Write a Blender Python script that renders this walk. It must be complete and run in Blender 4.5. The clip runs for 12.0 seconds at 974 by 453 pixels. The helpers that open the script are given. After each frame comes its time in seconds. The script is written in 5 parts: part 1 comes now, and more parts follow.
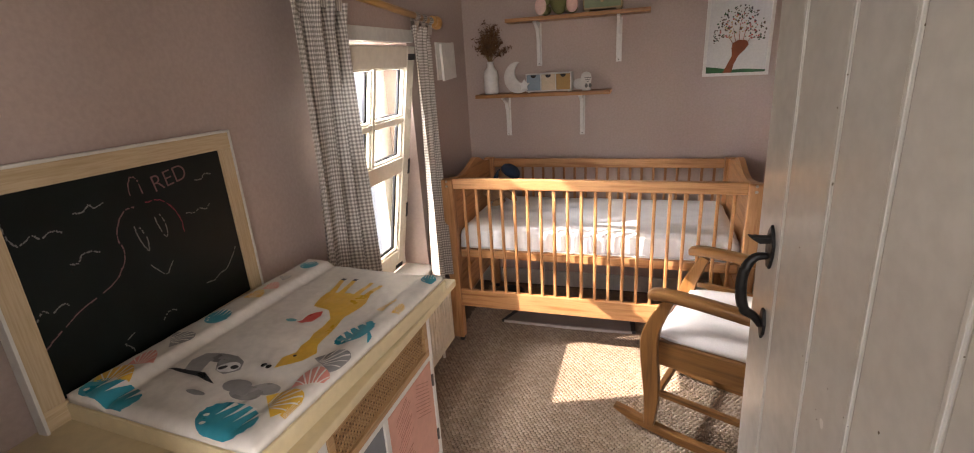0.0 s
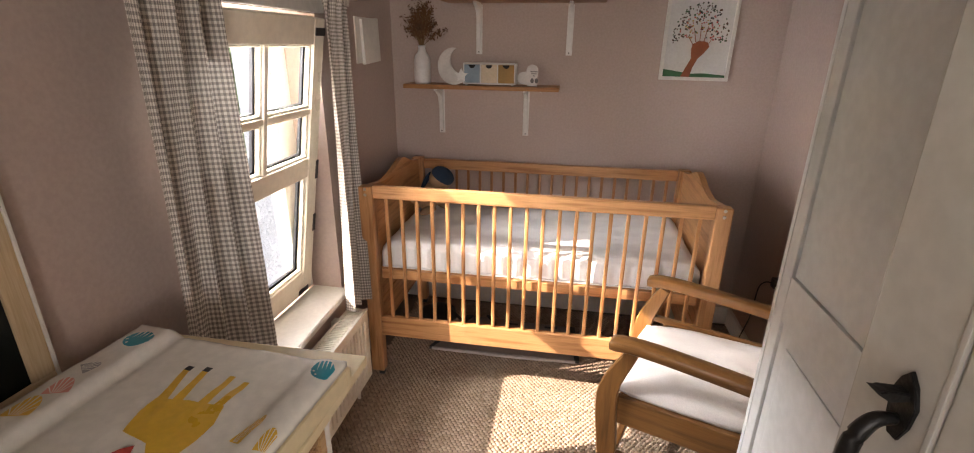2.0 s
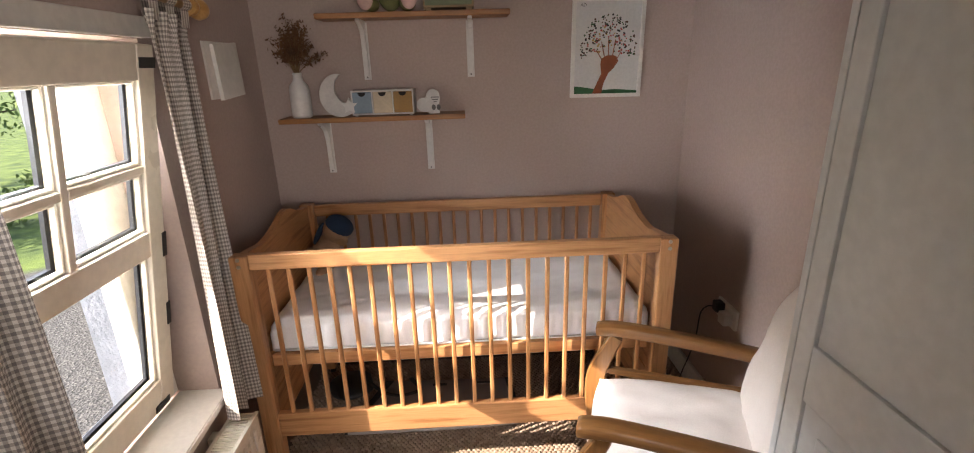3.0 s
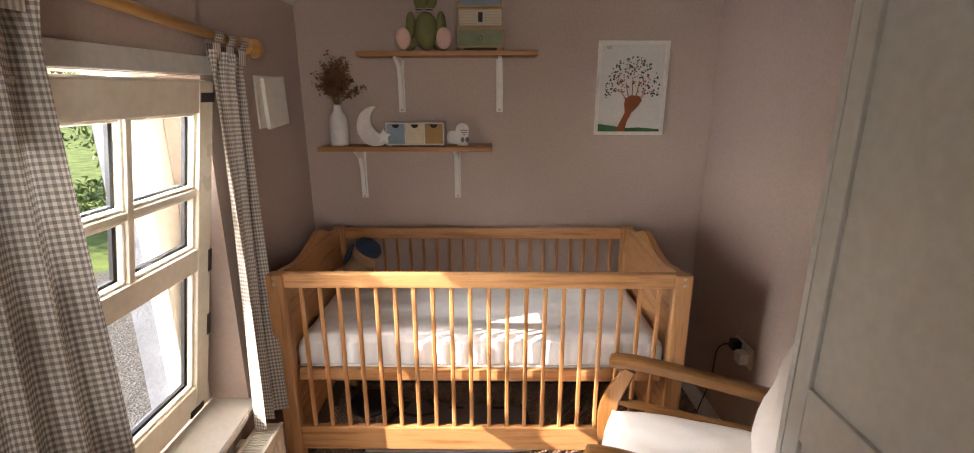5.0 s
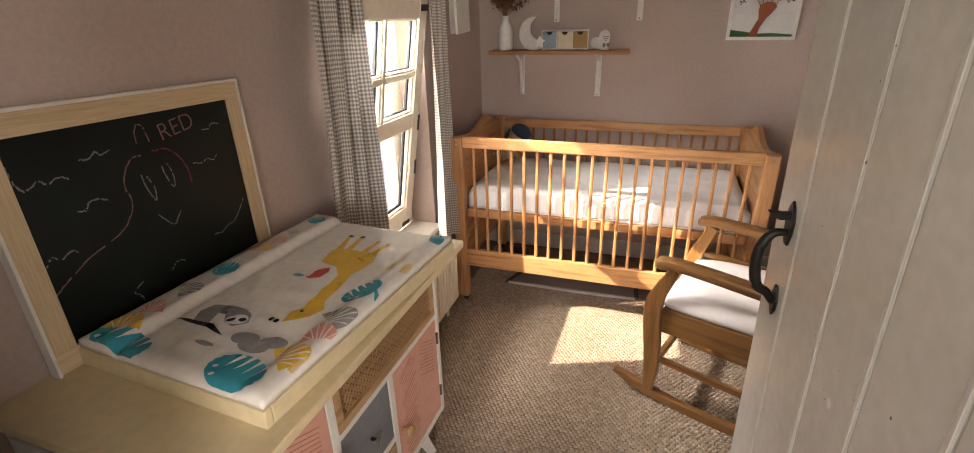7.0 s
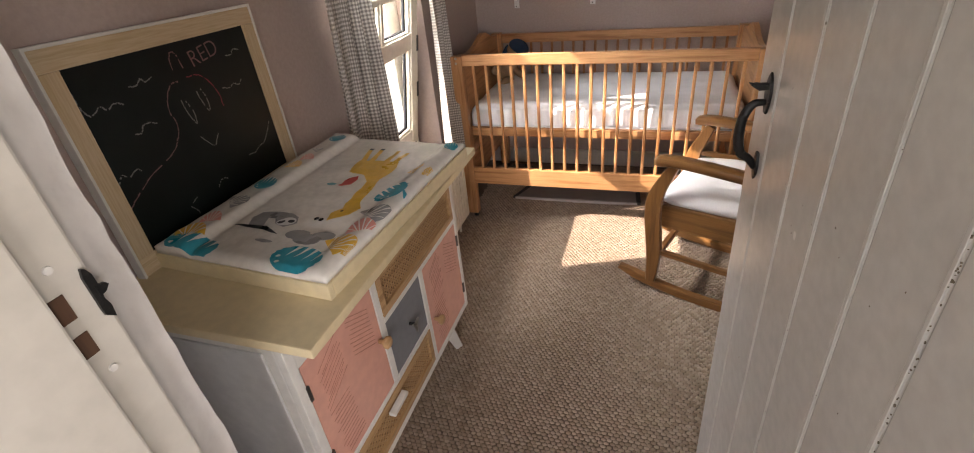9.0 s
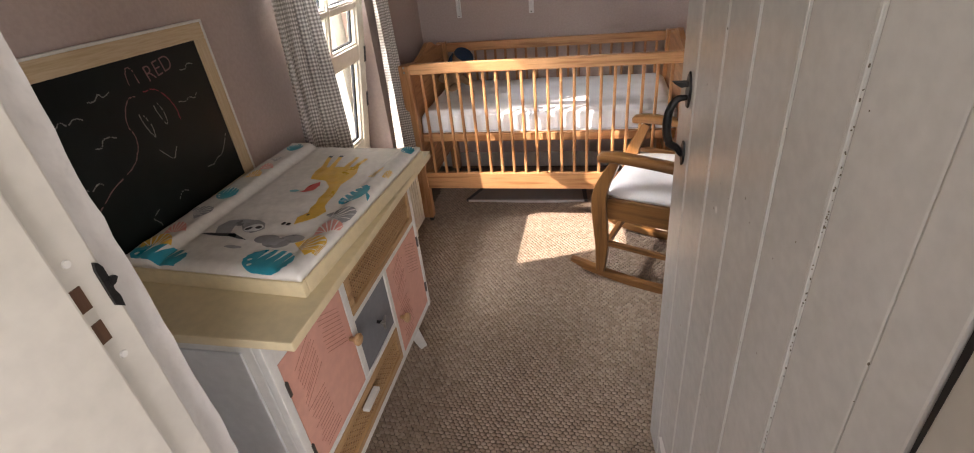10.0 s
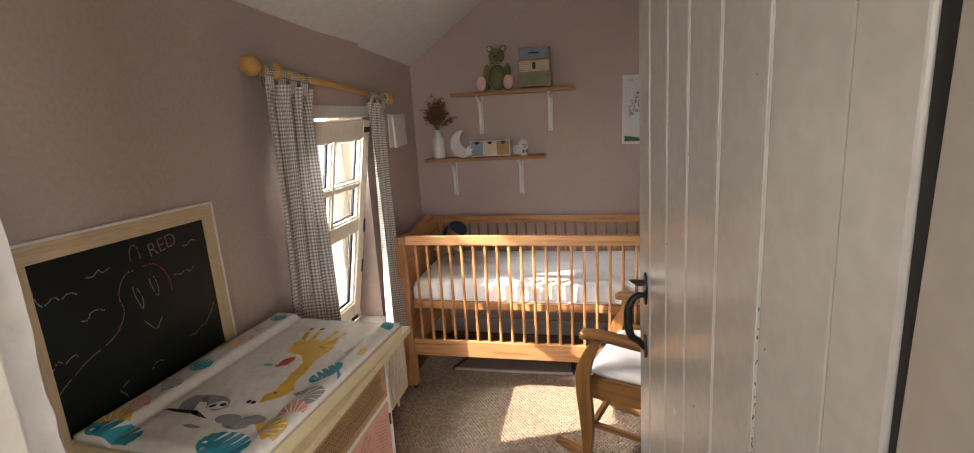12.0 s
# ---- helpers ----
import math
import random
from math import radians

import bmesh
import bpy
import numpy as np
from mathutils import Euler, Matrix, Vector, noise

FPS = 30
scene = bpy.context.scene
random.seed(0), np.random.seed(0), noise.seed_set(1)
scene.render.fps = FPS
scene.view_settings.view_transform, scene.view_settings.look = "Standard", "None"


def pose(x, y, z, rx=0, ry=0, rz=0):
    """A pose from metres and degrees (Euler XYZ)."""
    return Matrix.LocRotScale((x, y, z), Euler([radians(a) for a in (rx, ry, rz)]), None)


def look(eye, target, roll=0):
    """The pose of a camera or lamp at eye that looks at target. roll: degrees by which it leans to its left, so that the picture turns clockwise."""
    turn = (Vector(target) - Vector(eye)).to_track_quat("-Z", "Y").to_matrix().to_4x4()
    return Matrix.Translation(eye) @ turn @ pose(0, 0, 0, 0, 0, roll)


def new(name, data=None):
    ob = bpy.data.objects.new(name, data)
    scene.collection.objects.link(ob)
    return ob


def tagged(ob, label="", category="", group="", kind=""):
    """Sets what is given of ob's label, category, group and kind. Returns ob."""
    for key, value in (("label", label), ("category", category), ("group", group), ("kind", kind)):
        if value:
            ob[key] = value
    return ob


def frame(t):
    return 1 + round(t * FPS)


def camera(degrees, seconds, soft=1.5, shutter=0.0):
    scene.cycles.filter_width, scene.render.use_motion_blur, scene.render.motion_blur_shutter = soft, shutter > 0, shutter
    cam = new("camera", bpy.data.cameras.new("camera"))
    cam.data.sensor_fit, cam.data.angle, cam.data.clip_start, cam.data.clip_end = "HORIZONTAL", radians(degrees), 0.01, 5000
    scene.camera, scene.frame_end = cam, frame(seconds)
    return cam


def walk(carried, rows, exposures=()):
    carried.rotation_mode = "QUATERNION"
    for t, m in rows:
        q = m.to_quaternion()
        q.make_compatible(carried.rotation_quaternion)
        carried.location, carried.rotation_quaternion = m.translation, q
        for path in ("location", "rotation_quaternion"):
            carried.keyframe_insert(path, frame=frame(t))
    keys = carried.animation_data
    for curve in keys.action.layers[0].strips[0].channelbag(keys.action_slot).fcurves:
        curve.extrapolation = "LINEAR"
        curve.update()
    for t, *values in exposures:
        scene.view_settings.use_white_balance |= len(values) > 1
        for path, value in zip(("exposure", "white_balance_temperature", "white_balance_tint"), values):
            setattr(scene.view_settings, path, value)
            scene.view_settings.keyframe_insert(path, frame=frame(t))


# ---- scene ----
cam = camera(89.2, 12.0, 1.0)
PATH = [
    (0, (0.623, 0.536, 1.521), (0.022, 2.335, 0.888), -3.5),
    (0.5, (0.551, 0.601, 1.503), (0.003, 2.37, 0.748), -2.2),
    (1, (0.536, 0.621, 1.491), (0.009, 2.356, 0.649), -2.1),
    (1.5, (0.541, 0.681, 1.525), (0.014, 2.424, 0.696), -1.9),
    (2, (0.494, 0.946, 1.525), (0.18, 2.797, 0.833), 0.7),
    (2.5, (0.408, 1.21, 1.533), (0.334, 3.109, 0.911), -0.6),
    (3, (0.406, 1.306, 1.535), (0.48, 3.203, 0.906), -1.7),
    (3.2, (0.397, 1.314, 1.557), (0.569, 3.207, 0.933), -2.1),
    (4.8, (0.402, 1.302, 1.572), (0.496, 3.232, 1.056), -0.1),
    (5, (0.42, 1.229, 1.578), (0.392, 3.157, 1.046), -0.2),
    (5.5, (0.538, 0.983, 1.569), (0.133, 2.84, 0.947), 3.1),
    (6, (0.577, 0.803, 1.573), (-0.027, 2.585, 0.895), 3.1),
    (6.5, (0.579, 0.657, 1.539), (-0.04, 2.425, 0.838), 2.7),
    (7, (0.607, 0.551, 1.523), (-0.003, 2.285, 0.737), -1.5),
    (7.5, (0.685, 0.443, 1.522), (0.035, 2.122, 0.651), -4.5),
    (7.7, (0.713, 0.403, 1.511), (0.041, 2.05, 0.598), -5.2),
    (9.3, (0.615, 0.401, 1.508), (0.083, 2.023, 0.466), -6.0),
    (9.5, (0.615, 0.382, 1.515), (0.159, 2.026, 0.471), -5.1),
    (10, (0.629, 0.312, 1.526), (0.22, 1.981, 0.502), -6.0),
    (10.5, (0.636, 0.338, 1.604), (0.253, 2.232, 1.09), -5.2),
    (11, (0.643, 0.36, 1.65), (0.24, 2.288, 1.302), -1.9),
    (11.5, (0.66, 0.355, 1.644), (0.234, 2.276, 1.285), -2.1),
    (12, (0.706, 0.301, 1.603), (0.294, 2.207, 1.161), -3.1),
]
walk(cam, [(t, look(eye, target, roll)) for t, eye, target, roll in PATH], [(0.0, 1.92, 7350, 20), (0.5, 1.96, 7550, 20), (1.8, 1.97, 7600, 20), (2.8, 1.78, 7250, 19), (5.0, 1.76, 7700, 19), (5.8, 1.98, 7900, 19), (7.0, 2.02, 7800, 18), (7.5, 1.92, 7150, 18), (9.5, 1.72, 7050, 18), (10.0, 1.70, 6950, 18), (10.5, 1.74, 7500, 18), (11.5, 1.78, 7550, 18), (12.0, 1.77, 7250, 16)])

# ---- light ----
SUN = Vector((1.0, 0.43, -0.75)).normalized()
sun = new("sun", bpy.data.lights.new("sun", "SUN"))
sun.data.energy, sun.data.angle, sun.data.color = 5.0, radians(0.5), (1.0, 0.96, 0.90)
sun.rotation_mode = "QUATERNION"
sun.rotation_quaternion = SUN.to_track_quat("-Z", "Y")
world = bpy.data.worlds.new("sky")
scene.world = world
world.use_nodes = True
sky = world.node_tree.nodes.new("ShaderNodeTexSky")
sky.sky_type, sky.sun_disc = "NISHITA", False
sky.sun_elevation, sky.sun_rotation = math.asin(-SUN.z), math.atan2(-SUN.x, -SUN.y)
world.node_tree.links.new(sky.outputs[0], world.node_tree.nodes["Background"].inputs[0])
world.node_tree.nodes["Background"].inputs[1].default_value = 0.15


def area(name, m, w, h, power, colour):
    lamp = new(name, bpy.data.lights.new(name, "AREA"))
    lamp.data.shape, lamp.data.size, lamp.data.size_y = "RECTANGLE", w, h
    lamp.data.energy, lamp.data.color = power, colour
    lamp.matrix_world = m
    return lamp


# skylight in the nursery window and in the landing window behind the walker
glow = area("nursery_window_skylight", look((-0.79, 2.33, 1.72), (1.4, 2.2, 1.15)), 0.62, 0.16, 20.0, (0.82, 0.91, 1.0))
glow.data.spread = radians(120)
flank = area("nursery_window_side_skylight", look((-0.765, 1.965, 1.12), (1.47, 3.02, 1.3)), 0.10, 0.9, 1.2, (0.78, 0.88, 1.0))
flank.data.spread = radians(52)
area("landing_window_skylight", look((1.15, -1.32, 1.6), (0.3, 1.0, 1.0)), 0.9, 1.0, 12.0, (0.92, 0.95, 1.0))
# added fill from the unseen landing side, brightens the nursery's west wall
area("landing_side_fill", look((2.16, -0.35, 1.6), (-0.2, 1.1, 1.2)), 0.9, 1.0, 7.6, (0.97, 0.97, 1.0))
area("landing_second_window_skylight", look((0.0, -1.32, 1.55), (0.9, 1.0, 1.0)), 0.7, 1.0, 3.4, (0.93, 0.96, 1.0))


# ---- materials ----
def material(name, rough=0.6, metal=0.0):
    m = bpy.data.materials.new(name)
    m.use_nodes = True
    b = m.node_tree.nodes["Principled BSDF"]
    b.inputs["Roughness"].default_value, b.inputs["Metallic"].default_value = rough, metal
    return m, m.node_tree.nodes, m.node_tree.links, b


def noise_tex(n, l, scale, detail=4, coord="Object", stretch=(1, 1, 1)):
    c, mp, t = n.new("ShaderNodeTexCoord"), n.new("ShaderNodeMapping"), n.new("ShaderNodeTexNoise")
    mp.inputs["Scale"].default_value = stretch
    t.inputs["Scale"].default_value, t.inputs["Detail"].default_value = scale, detail
    l.new(c.outputs[coord], mp.inputs[0]); l.new(mp.outputs[0], t.inputs["Vector"])
    return t


def ramp(n, l, src, stops):
    r = n.new("ShaderNodeValToRGB")
    while len(r.color_ramp.elements) < len(stops):
        r.color_ramp.elements.new(0.5)
    for e, (p, c) in zip(r.color_ramp.elements, stops):
        e.position, e.color = p, (*c, 1)
    l.new(src, r.inputs[0])
    return r


def bump(n, l, b, src, strength, dist=0.002):
    k = n.new("ShaderNodeBump")
    k.inputs["Strength"].default_value, k.inputs["Distance"].default_value = strength, dist
    l.new(src, k.inputs["Height"]); l.new(k.outputs[0], b.inputs["Normal"])
    return k


def mixed(n, l, a, b, fac, mode="MULTIPLY"):
    x = n.new("ShaderNodeMix")
    x.data_type, x.blend_type = "RGBA", mode
    x.inputs["Factor"].default_value = fac
    l.new(a, x.inputs["A"]); l.new(b, x.inputs["B"])
    return x.outputs["Result"]


def mottled(name, c1, c2, rough=0.6, scale=3.0, fine=60.0, bumps=0.2, metal=0.0, dist=0.002):
    """Two-scale variation: broad patches and fine grain, with relief."""
    m, n, l, b = material(name, rough, metal)
    big, small = noise_tex(n, l, scale, 5), noise_tex(n, l, fine, 3)
    r = ramp(n, l, big.outputs["Fac"], [(0.3, c1), (0.7, c2)])
    g = ramp(n, l, small.outputs["Fac"], [(0.35, (0.9, 0.9, 0.9)), (0.65, (1, 1, 1))])
    l.new(mixed(n, l, r.outputs[0], g.outputs[0], 0.8), b.inputs["Base Color"])
    bump(n, l, b, small.outputs["Fac"], bumps, dist)
    rr = ramp(n, l, big.outputs["Fac"], [(0.3, (rough * 0.85,) * 3), (0.7, (min(1, rough * 1.15),) * 3)])
    l.new(rr.outputs[0], b.inputs["Roughness"])
    return m


def timber(name, light, dark, axis, rough=0.4, scale=1.0, knots=True):
    """Grained wood; axis is the way the grain runs."""
    m, n, l, b = material(name, rough)
    st = [14.0, 14.0, 14.0]
    st["xyz".index(axis)] = 0.9
    grain = noise_tex(n, l, 3.2 * scale, 6, stretch=st)
    fine = noise_tex(n, l, 16 * scale, 3, stretch=st)
    info = n.new("ShaderNodeObjectInfo")
    r = ramp(n, l, grain.outputs["Fac"], [(0.32, dark), (0.5, light), (0.72, [0.8 * a + 0.2 * d for a, d in zip(light, dark)])])
    g = ramp(n, l, fine.outputs["Fac"], [(0.3, (0.8, 0.74, 0.66)), (0.6, (1, 1, 1))])
    col = mixed(n, l, r.outputs[0], g.outputs[0], 0.7)
    tint = ramp(n, l, info.outputs["Random"], [(0.0, (0.86, 0.83, 0.8)), (1.0, (1, 1, 1))])
    col = mixed(n, l, col, tint.outputs[0], 0.8)
    if knots:
        kst = [7.0, 7.0, 7.0]
        kst["xyz".index(axis)] = 3.0
        c, mp, v = n.new("ShaderNodeTexCoord"), n.new("ShaderNodeMapping"), n.new("ShaderNodeTexVoronoi")
        mp.inputs["Scale"].default_value = kst
        v.inputs["Scale"].default_value = 0.9
        l.new(c.outputs["Object"], mp.inputs[0]); l.new(mp.outputs[0], v.inputs["Vector"])
        kr = ramp(n, l, v.outputs["Distance"], [(0.03, (0.28, 0.14, 0.06)), (0.075, (0.75, 0.6, 0.45)), (0.13, (1, 1, 1))])
        col = mixed(n, l, col, kr.outputs[0], 0.85)
    l.new(col, b.inputs["Base Color"])
    bump(n, l, b, fine.outputs["Fac"], 0.12, 0.001)
    return m


PLASTER = mottled("mauve_wall_paint", (0.462, 0.365, 0.322), (0.502, 0.397, 0.352), 0.85, 1.2, 90, 0.06, 0, 0.002)
CEILING = mottled("white_ceiling_paint", (0.72, 0.70, 0.66), (0.78, 0.76, 0.72), 0.9, 1.5, 30, 0.25)
LANDING = mottled("landing_wall_paint", (0.66, 0.63, 0.58), (0.72, 0.69, 0.64), 0.9, 1.5, 30, 0.2)
WHITE = mottled("white_gloss_paint", (0.70, 0.68, 0.63), (0.77, 0.75, 0.70), 0.35, 4, 50, 0.12)
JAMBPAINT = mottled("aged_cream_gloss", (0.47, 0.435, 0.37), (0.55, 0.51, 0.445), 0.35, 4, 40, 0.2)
DOORPAINT = mottled("door_paint", (0.60, 0.575, 0.525), (0.67, 0.645, 0.595), 0.24, 2.5, 40, 0.12)
ROUGHPLASTER = mottled("rough_white_plaster", (0.49, 0.46, 0.42), (0.57, 0.535, 0.495), 0.8, 9, 26, 0.8, 0, 0.006)
CREAM = mottled("cream_paint", (0.67, 0.545, 0.325), (0.72, 0.60, 0.38), 0.4, 3, 45, 0.15)
SASHPAINT = mottled("sash_paint", (0.74, 0.68, 0.56), (0.79, 0.73, 0.62), 0.32, 5, 40, 0.12)
GREYWHITE = mottled("grey_white_paint", (0.62, 0.62, 0.61), (0.70, 0.70, 0.69), 0.38, 4, 40, 0.1)
RADPAINT = mottled("radiator_enamel", (0.76, 0.72, 0.62), (0.80, 0.76, 0.66), 0.3, 5, 60, 0.03)
PINE = {a: timber("pine_" + a, (0.56, 0.290, 0.128), (0.34, 0.145, 0.050), a, 0.38) for a in "xyz"}
SHELFPINE = timber("shelf_pine", (0.40, 0.185, 0.065), (0.27, 0.11, 0.035), "x", 0.45)
OAK = {a: timber("chair_wood_" + a, (0.225, 0.103, 0.033), (0.128, 0.056, 0.018), a, 0.28, 1.0, False) for a in "xyz"}
RODWOOD = timber("rod_wood", (0.62, 0.35, 0.12), (0.48, 0.24, 0.07), "y", 0.3, 1.0, False)
BOARDWOOD = timber("pale_frame_wood", (0.66, 0.52, 0.34), (0.56, 0.42, 0.25), "y", 0.5, 1.2, False)
IRON = mottled("black_iron", (0.012, 0.012, 0.012), (0.03, 0.028, 0.026), 0.42, 20, 120, 0.5, 0.6)
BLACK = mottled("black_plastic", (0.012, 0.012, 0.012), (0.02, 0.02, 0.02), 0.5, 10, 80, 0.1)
SHEET = mottled("white_cotton_sheet", (0.78, 0.78, 0.78), (0.84, 0.84, 0.84), 0.9, 5, 220, 0.2)
CUSHION = mottled("off_white_cotton", (0.74, 0.68, 0.63), (0.80, 0.74, 0.69), 0.9, 6, 260, 0.3)
SLATE = mottled("chalkboard_black", (0.002, 0.0036, 0.003), (0.007, 0.011, 0.0095), 0.34, 4, 24, 0.05)
SLATE.node_tree.nodes["Principled BSDF"].inputs["Specular IOR Level"].default_value = 0.26
CERAMIC = mottled("white_ceramic", (0.72, 0.70, 0.67), (0.78, 0.76, 0.73), 0.35, 8, 60, 0.1)


def plain(name, c, rough=0.6, metal=0.0, vary=0.12):
    return mottled(name, [x * (1 - vary) for x in c], [min(1, x * (1 + vary)) for x in c], rough, 14, 90, 0.1, metal)


# ---- mesh helpers ----
def part(name, bm, mat, parent=None, label="", smooth=False):
    me = bpy.data.meshes.new(name)
    bmesh.ops.recalc_face_normals(bm, faces=bm.faces)
    bm.to_mesh(me); bm.free()
    me.materials.append(mat)
    if smooth:
        me.polygons.foreach_set("use_smooth", [True] * len(me.polygons))
    ob = new(name, me)
    if parent:
        ob.parent = parent
    return tagged(ob, label)


def thing(name, m, label, category, group=""):
    ob = new(name)
    ob.empty_display_size = 0.1
    ob.matrix_world = m
    return tagged(ob, label, category, group)


def structure(name, bm, mat, label="", category="", smooth=False):
    return tagged(part(name, bm, mat, None, label, smooth), "", category, "", "structure")


def box(x0, x1, y0, y1, z0, z1, bevel=0.0, bm=None, segs=2):
    bm = bm or bmesh.new()
    m = Matrix.Translation(((x0 + x1) / 2, (y0 + y1) / 2, (z0 + z1) / 2)) @ Matrix.Diagonal((x1 - x0, y1 - y0, z1 - z0, 1))
    vs = bmesh.ops.create_cube(bm, size=1, matrix=m)["verts"]
    if bevel:
        es = list({e for v in vs for e in v.link_edges})
        bmesh.ops.bevel(bm, geom=es, offset=bevel, segments=segs, affect="EDGES", profile=0.6)
    return bm


def moved(bm, m):
    bmesh.ops.transform(bm, matrix=m, verts=bm.verts)
    return bm


def prism(poly, axis, a, b, bm=None, bevel=0.0):
    """A polygon of two coordinates, drawn out along an axis from a to b."""
    bm = bm or bmesh.new()
    put = {"x": lambda p, k: (k, p[0], p[1]), "y": lambda p, k: (p[0], k, p[1]), "z": lambda p, k: (p[0], p[1], k)}[axis]
    lo, hi = [bm.verts.new(put(p, a)) for p in poly], [bm.verts.new(put(p, b)) for p in poly]
    fs = [bm.faces.new(lo), bm.faces.new(hi[::-1])]
    for i in range(len(poly)):
        j = (i + 1) % len(poly)
        fs.append(bm.faces.new((lo[i], hi[i], hi[j], lo[j])))
    if bevel:
        es = list({e for f in fs[:2] for e in f.edges})
        bmesh.ops.bevel(bm, geom=es, offset=bevel, segments=2, affect="EDGES")
    return bm


def lathe(profile, seg=20, bm=None):
    """Turns (radius, height) pairs round z."""
    bm = bm or bmesh.new()
    rings = [[bm.verts.new((r * math.cos(2 * math.pi * i / seg), r * math.sin(2 * math.pi * i / seg), z)) for i in range(seg)] for r, z in profile]
    for a, b in zip(rings, rings[1:]):
        for i in range(seg):
            bm.faces.new((a[i], a[(i + 1) % seg], b[(i + 1) % seg], b[i]))
    bm.faces.new(rings[0][::-1]); bm.faces.new(rings[-1])
    return bm


def tube(points, radius, seg=8, bm=None, flat=1.0):
    """A rod along points; radius is a number or one per point; flat squashes it."""
    bm = bm or bmesh.new()
    pts = [Vector(p) for p in points]
    rs = radius if isinstance(radius, (list, tuple)) else [radius] * len(pts)
    rings = []
    for i, p in enumerate(pts):
        t = (pts[min(i + 1, len(pts) - 1)] - pts[max(i - 1, 0)]).normalized()
        u = t.cross(Vector((0.03, 0.02, 1)) if abs(t.z) < 0.95 else Vector((1, 0, 0))).normalized()
        w = t.cross(u)
        rings.append([bm.verts.new(p + rs[i] * (math.cos(2 * math.pi * k / seg) * u + flat * math.sin(2 * math.pi * k / seg) * w)) for k in range(seg)])
    for a, b in zip(rings, rings[1:]):
        for k in range(seg):
            bm.faces.new((a[k], a[(k + 1) % seg], b[(k + 1) % seg], b[k]))
    bm.faces.new(rings[0][::-1]); bm.faces.new(rings[-1])
    return bm


def spline(pts, n=8):
    """Catmull-Rom through points."""
    p = [Vector(q) for q in pts]
    p = [2 * p[0] - p[1]] + p + [2 * p[-1] - p[-2]]
    out = []
    for i in range(1, len(p) - 2):
        for k in range(n):
            t = k / n
            out.append(0.5 * (2 * p[i] + (p[i + 1] - p[i - 1]) * t + (2 * p[i - 1] - 5 * p[i] + 4 * p[i + 1] - p[i + 2]) * t * t + (3 * p[i] - p[i - 1] - 3 * p[i + 1] + p[i + 2]) * t ** 3))
    return out + [p[-2]]


def blob(x, y, z, rx, ry, rz, seg=16, rings=10, bm=None):
    bm = bm or bmesh.new()
    bmesh.ops.create_uvsphere(bm, u_segments=seg, v_segments=rings, radius=1, matrix=Matrix.Translation((x, y, z)) @ Matrix.Diagonal((rx, ry, rz, 1)))
    return bm


# ---- the room ----
BACK, RIGHT, DOORWALL = 3.69, 1.47, 0.685


def wall_x(y):
    """The window wall stands slightly askew."""
    return -0.51 + (BACK - y) * 0.04


WY0, WY1, WZ0, WZ1 = 1.985, 2.79, 0.50, 1.63


def left_slab(y0, y1, z0, z1, bm):
    poly = [(wall_x(y0), y0), (wall_x(y1), y1), (wall_x(y1) - 0.33, y1), (wall_x(y0) - 0.33, y0)]
    return prism(poly, "z", z0, z1, bm)


bm = bmesh.new()
prism([(wall_x(-0.2), -0.2), (wall_x(WY0), WY0), (wall_x(WY0) - 0.33, WY0 - 0.06), (wall_x(-0.2) - 0.33, -0.2)], "z", -0.05, 2.2, bm)
left_slab(WY1, BACK + 0.3, -0.05, 2.2, bm)
left_slab(WY0, WY1, -0.05, WZ0 - 0.03, bm); prism([(wall_x(2.4), WZ1), (wall_x(2.4), 2.2), (wall_x(2.4) - 0.33, 2.2), (wall_x(2.4) - 0.33, 1.82)], "y", WY0 - 0.06, WY1 + 0.001, bm)
structure("wall_west", bm, PLASTER, "mauve painted plaster wall with the window", "wall")
structure("wall_north", box(-1.0, 1.8, BACK, BACK + 0.3, -0.05, 3.0), PLASTER, "mauve painted gable wall behind the cot", "wall")
structure("wall_east", box(RIGHT, RIGHT + 0.3, DOORWALL, BACK, -0.05, 2.7), PLASTER, "mauve painted plaster wall with the socket", "wall")
# door wall with its opening
DX0, DX1, DTOP = 0.14, 0.912, 2.0
bm = bmesh.new()
lump = [(DOORWALL + 0.005 * noise.noise((0.3, z * 7, 1.0)) + 0.003 * noise.noise((1.3, z * 31, 4.0)), z) for z in [2.7 - 2.75 * k / 110 for k in range(111)]]
prism([(0.42, -0.05), (0.42, 2.7)] + lump, "x", -0.6, DX0 - 0.022, bm)
box(DX1 + 0.06, 1.8, 0.42, DOORWALL, -0.05, 2.7, 0, bm)
box(DX0 - 0.025, DX1 + 0.06, 0.42, DOORWALL, DTOP + 0.025, 2.7, 0, bm)
structure("wall_south", bm, ROUGHPLASTER, "white rough plaster wall with the door opening", "wall")
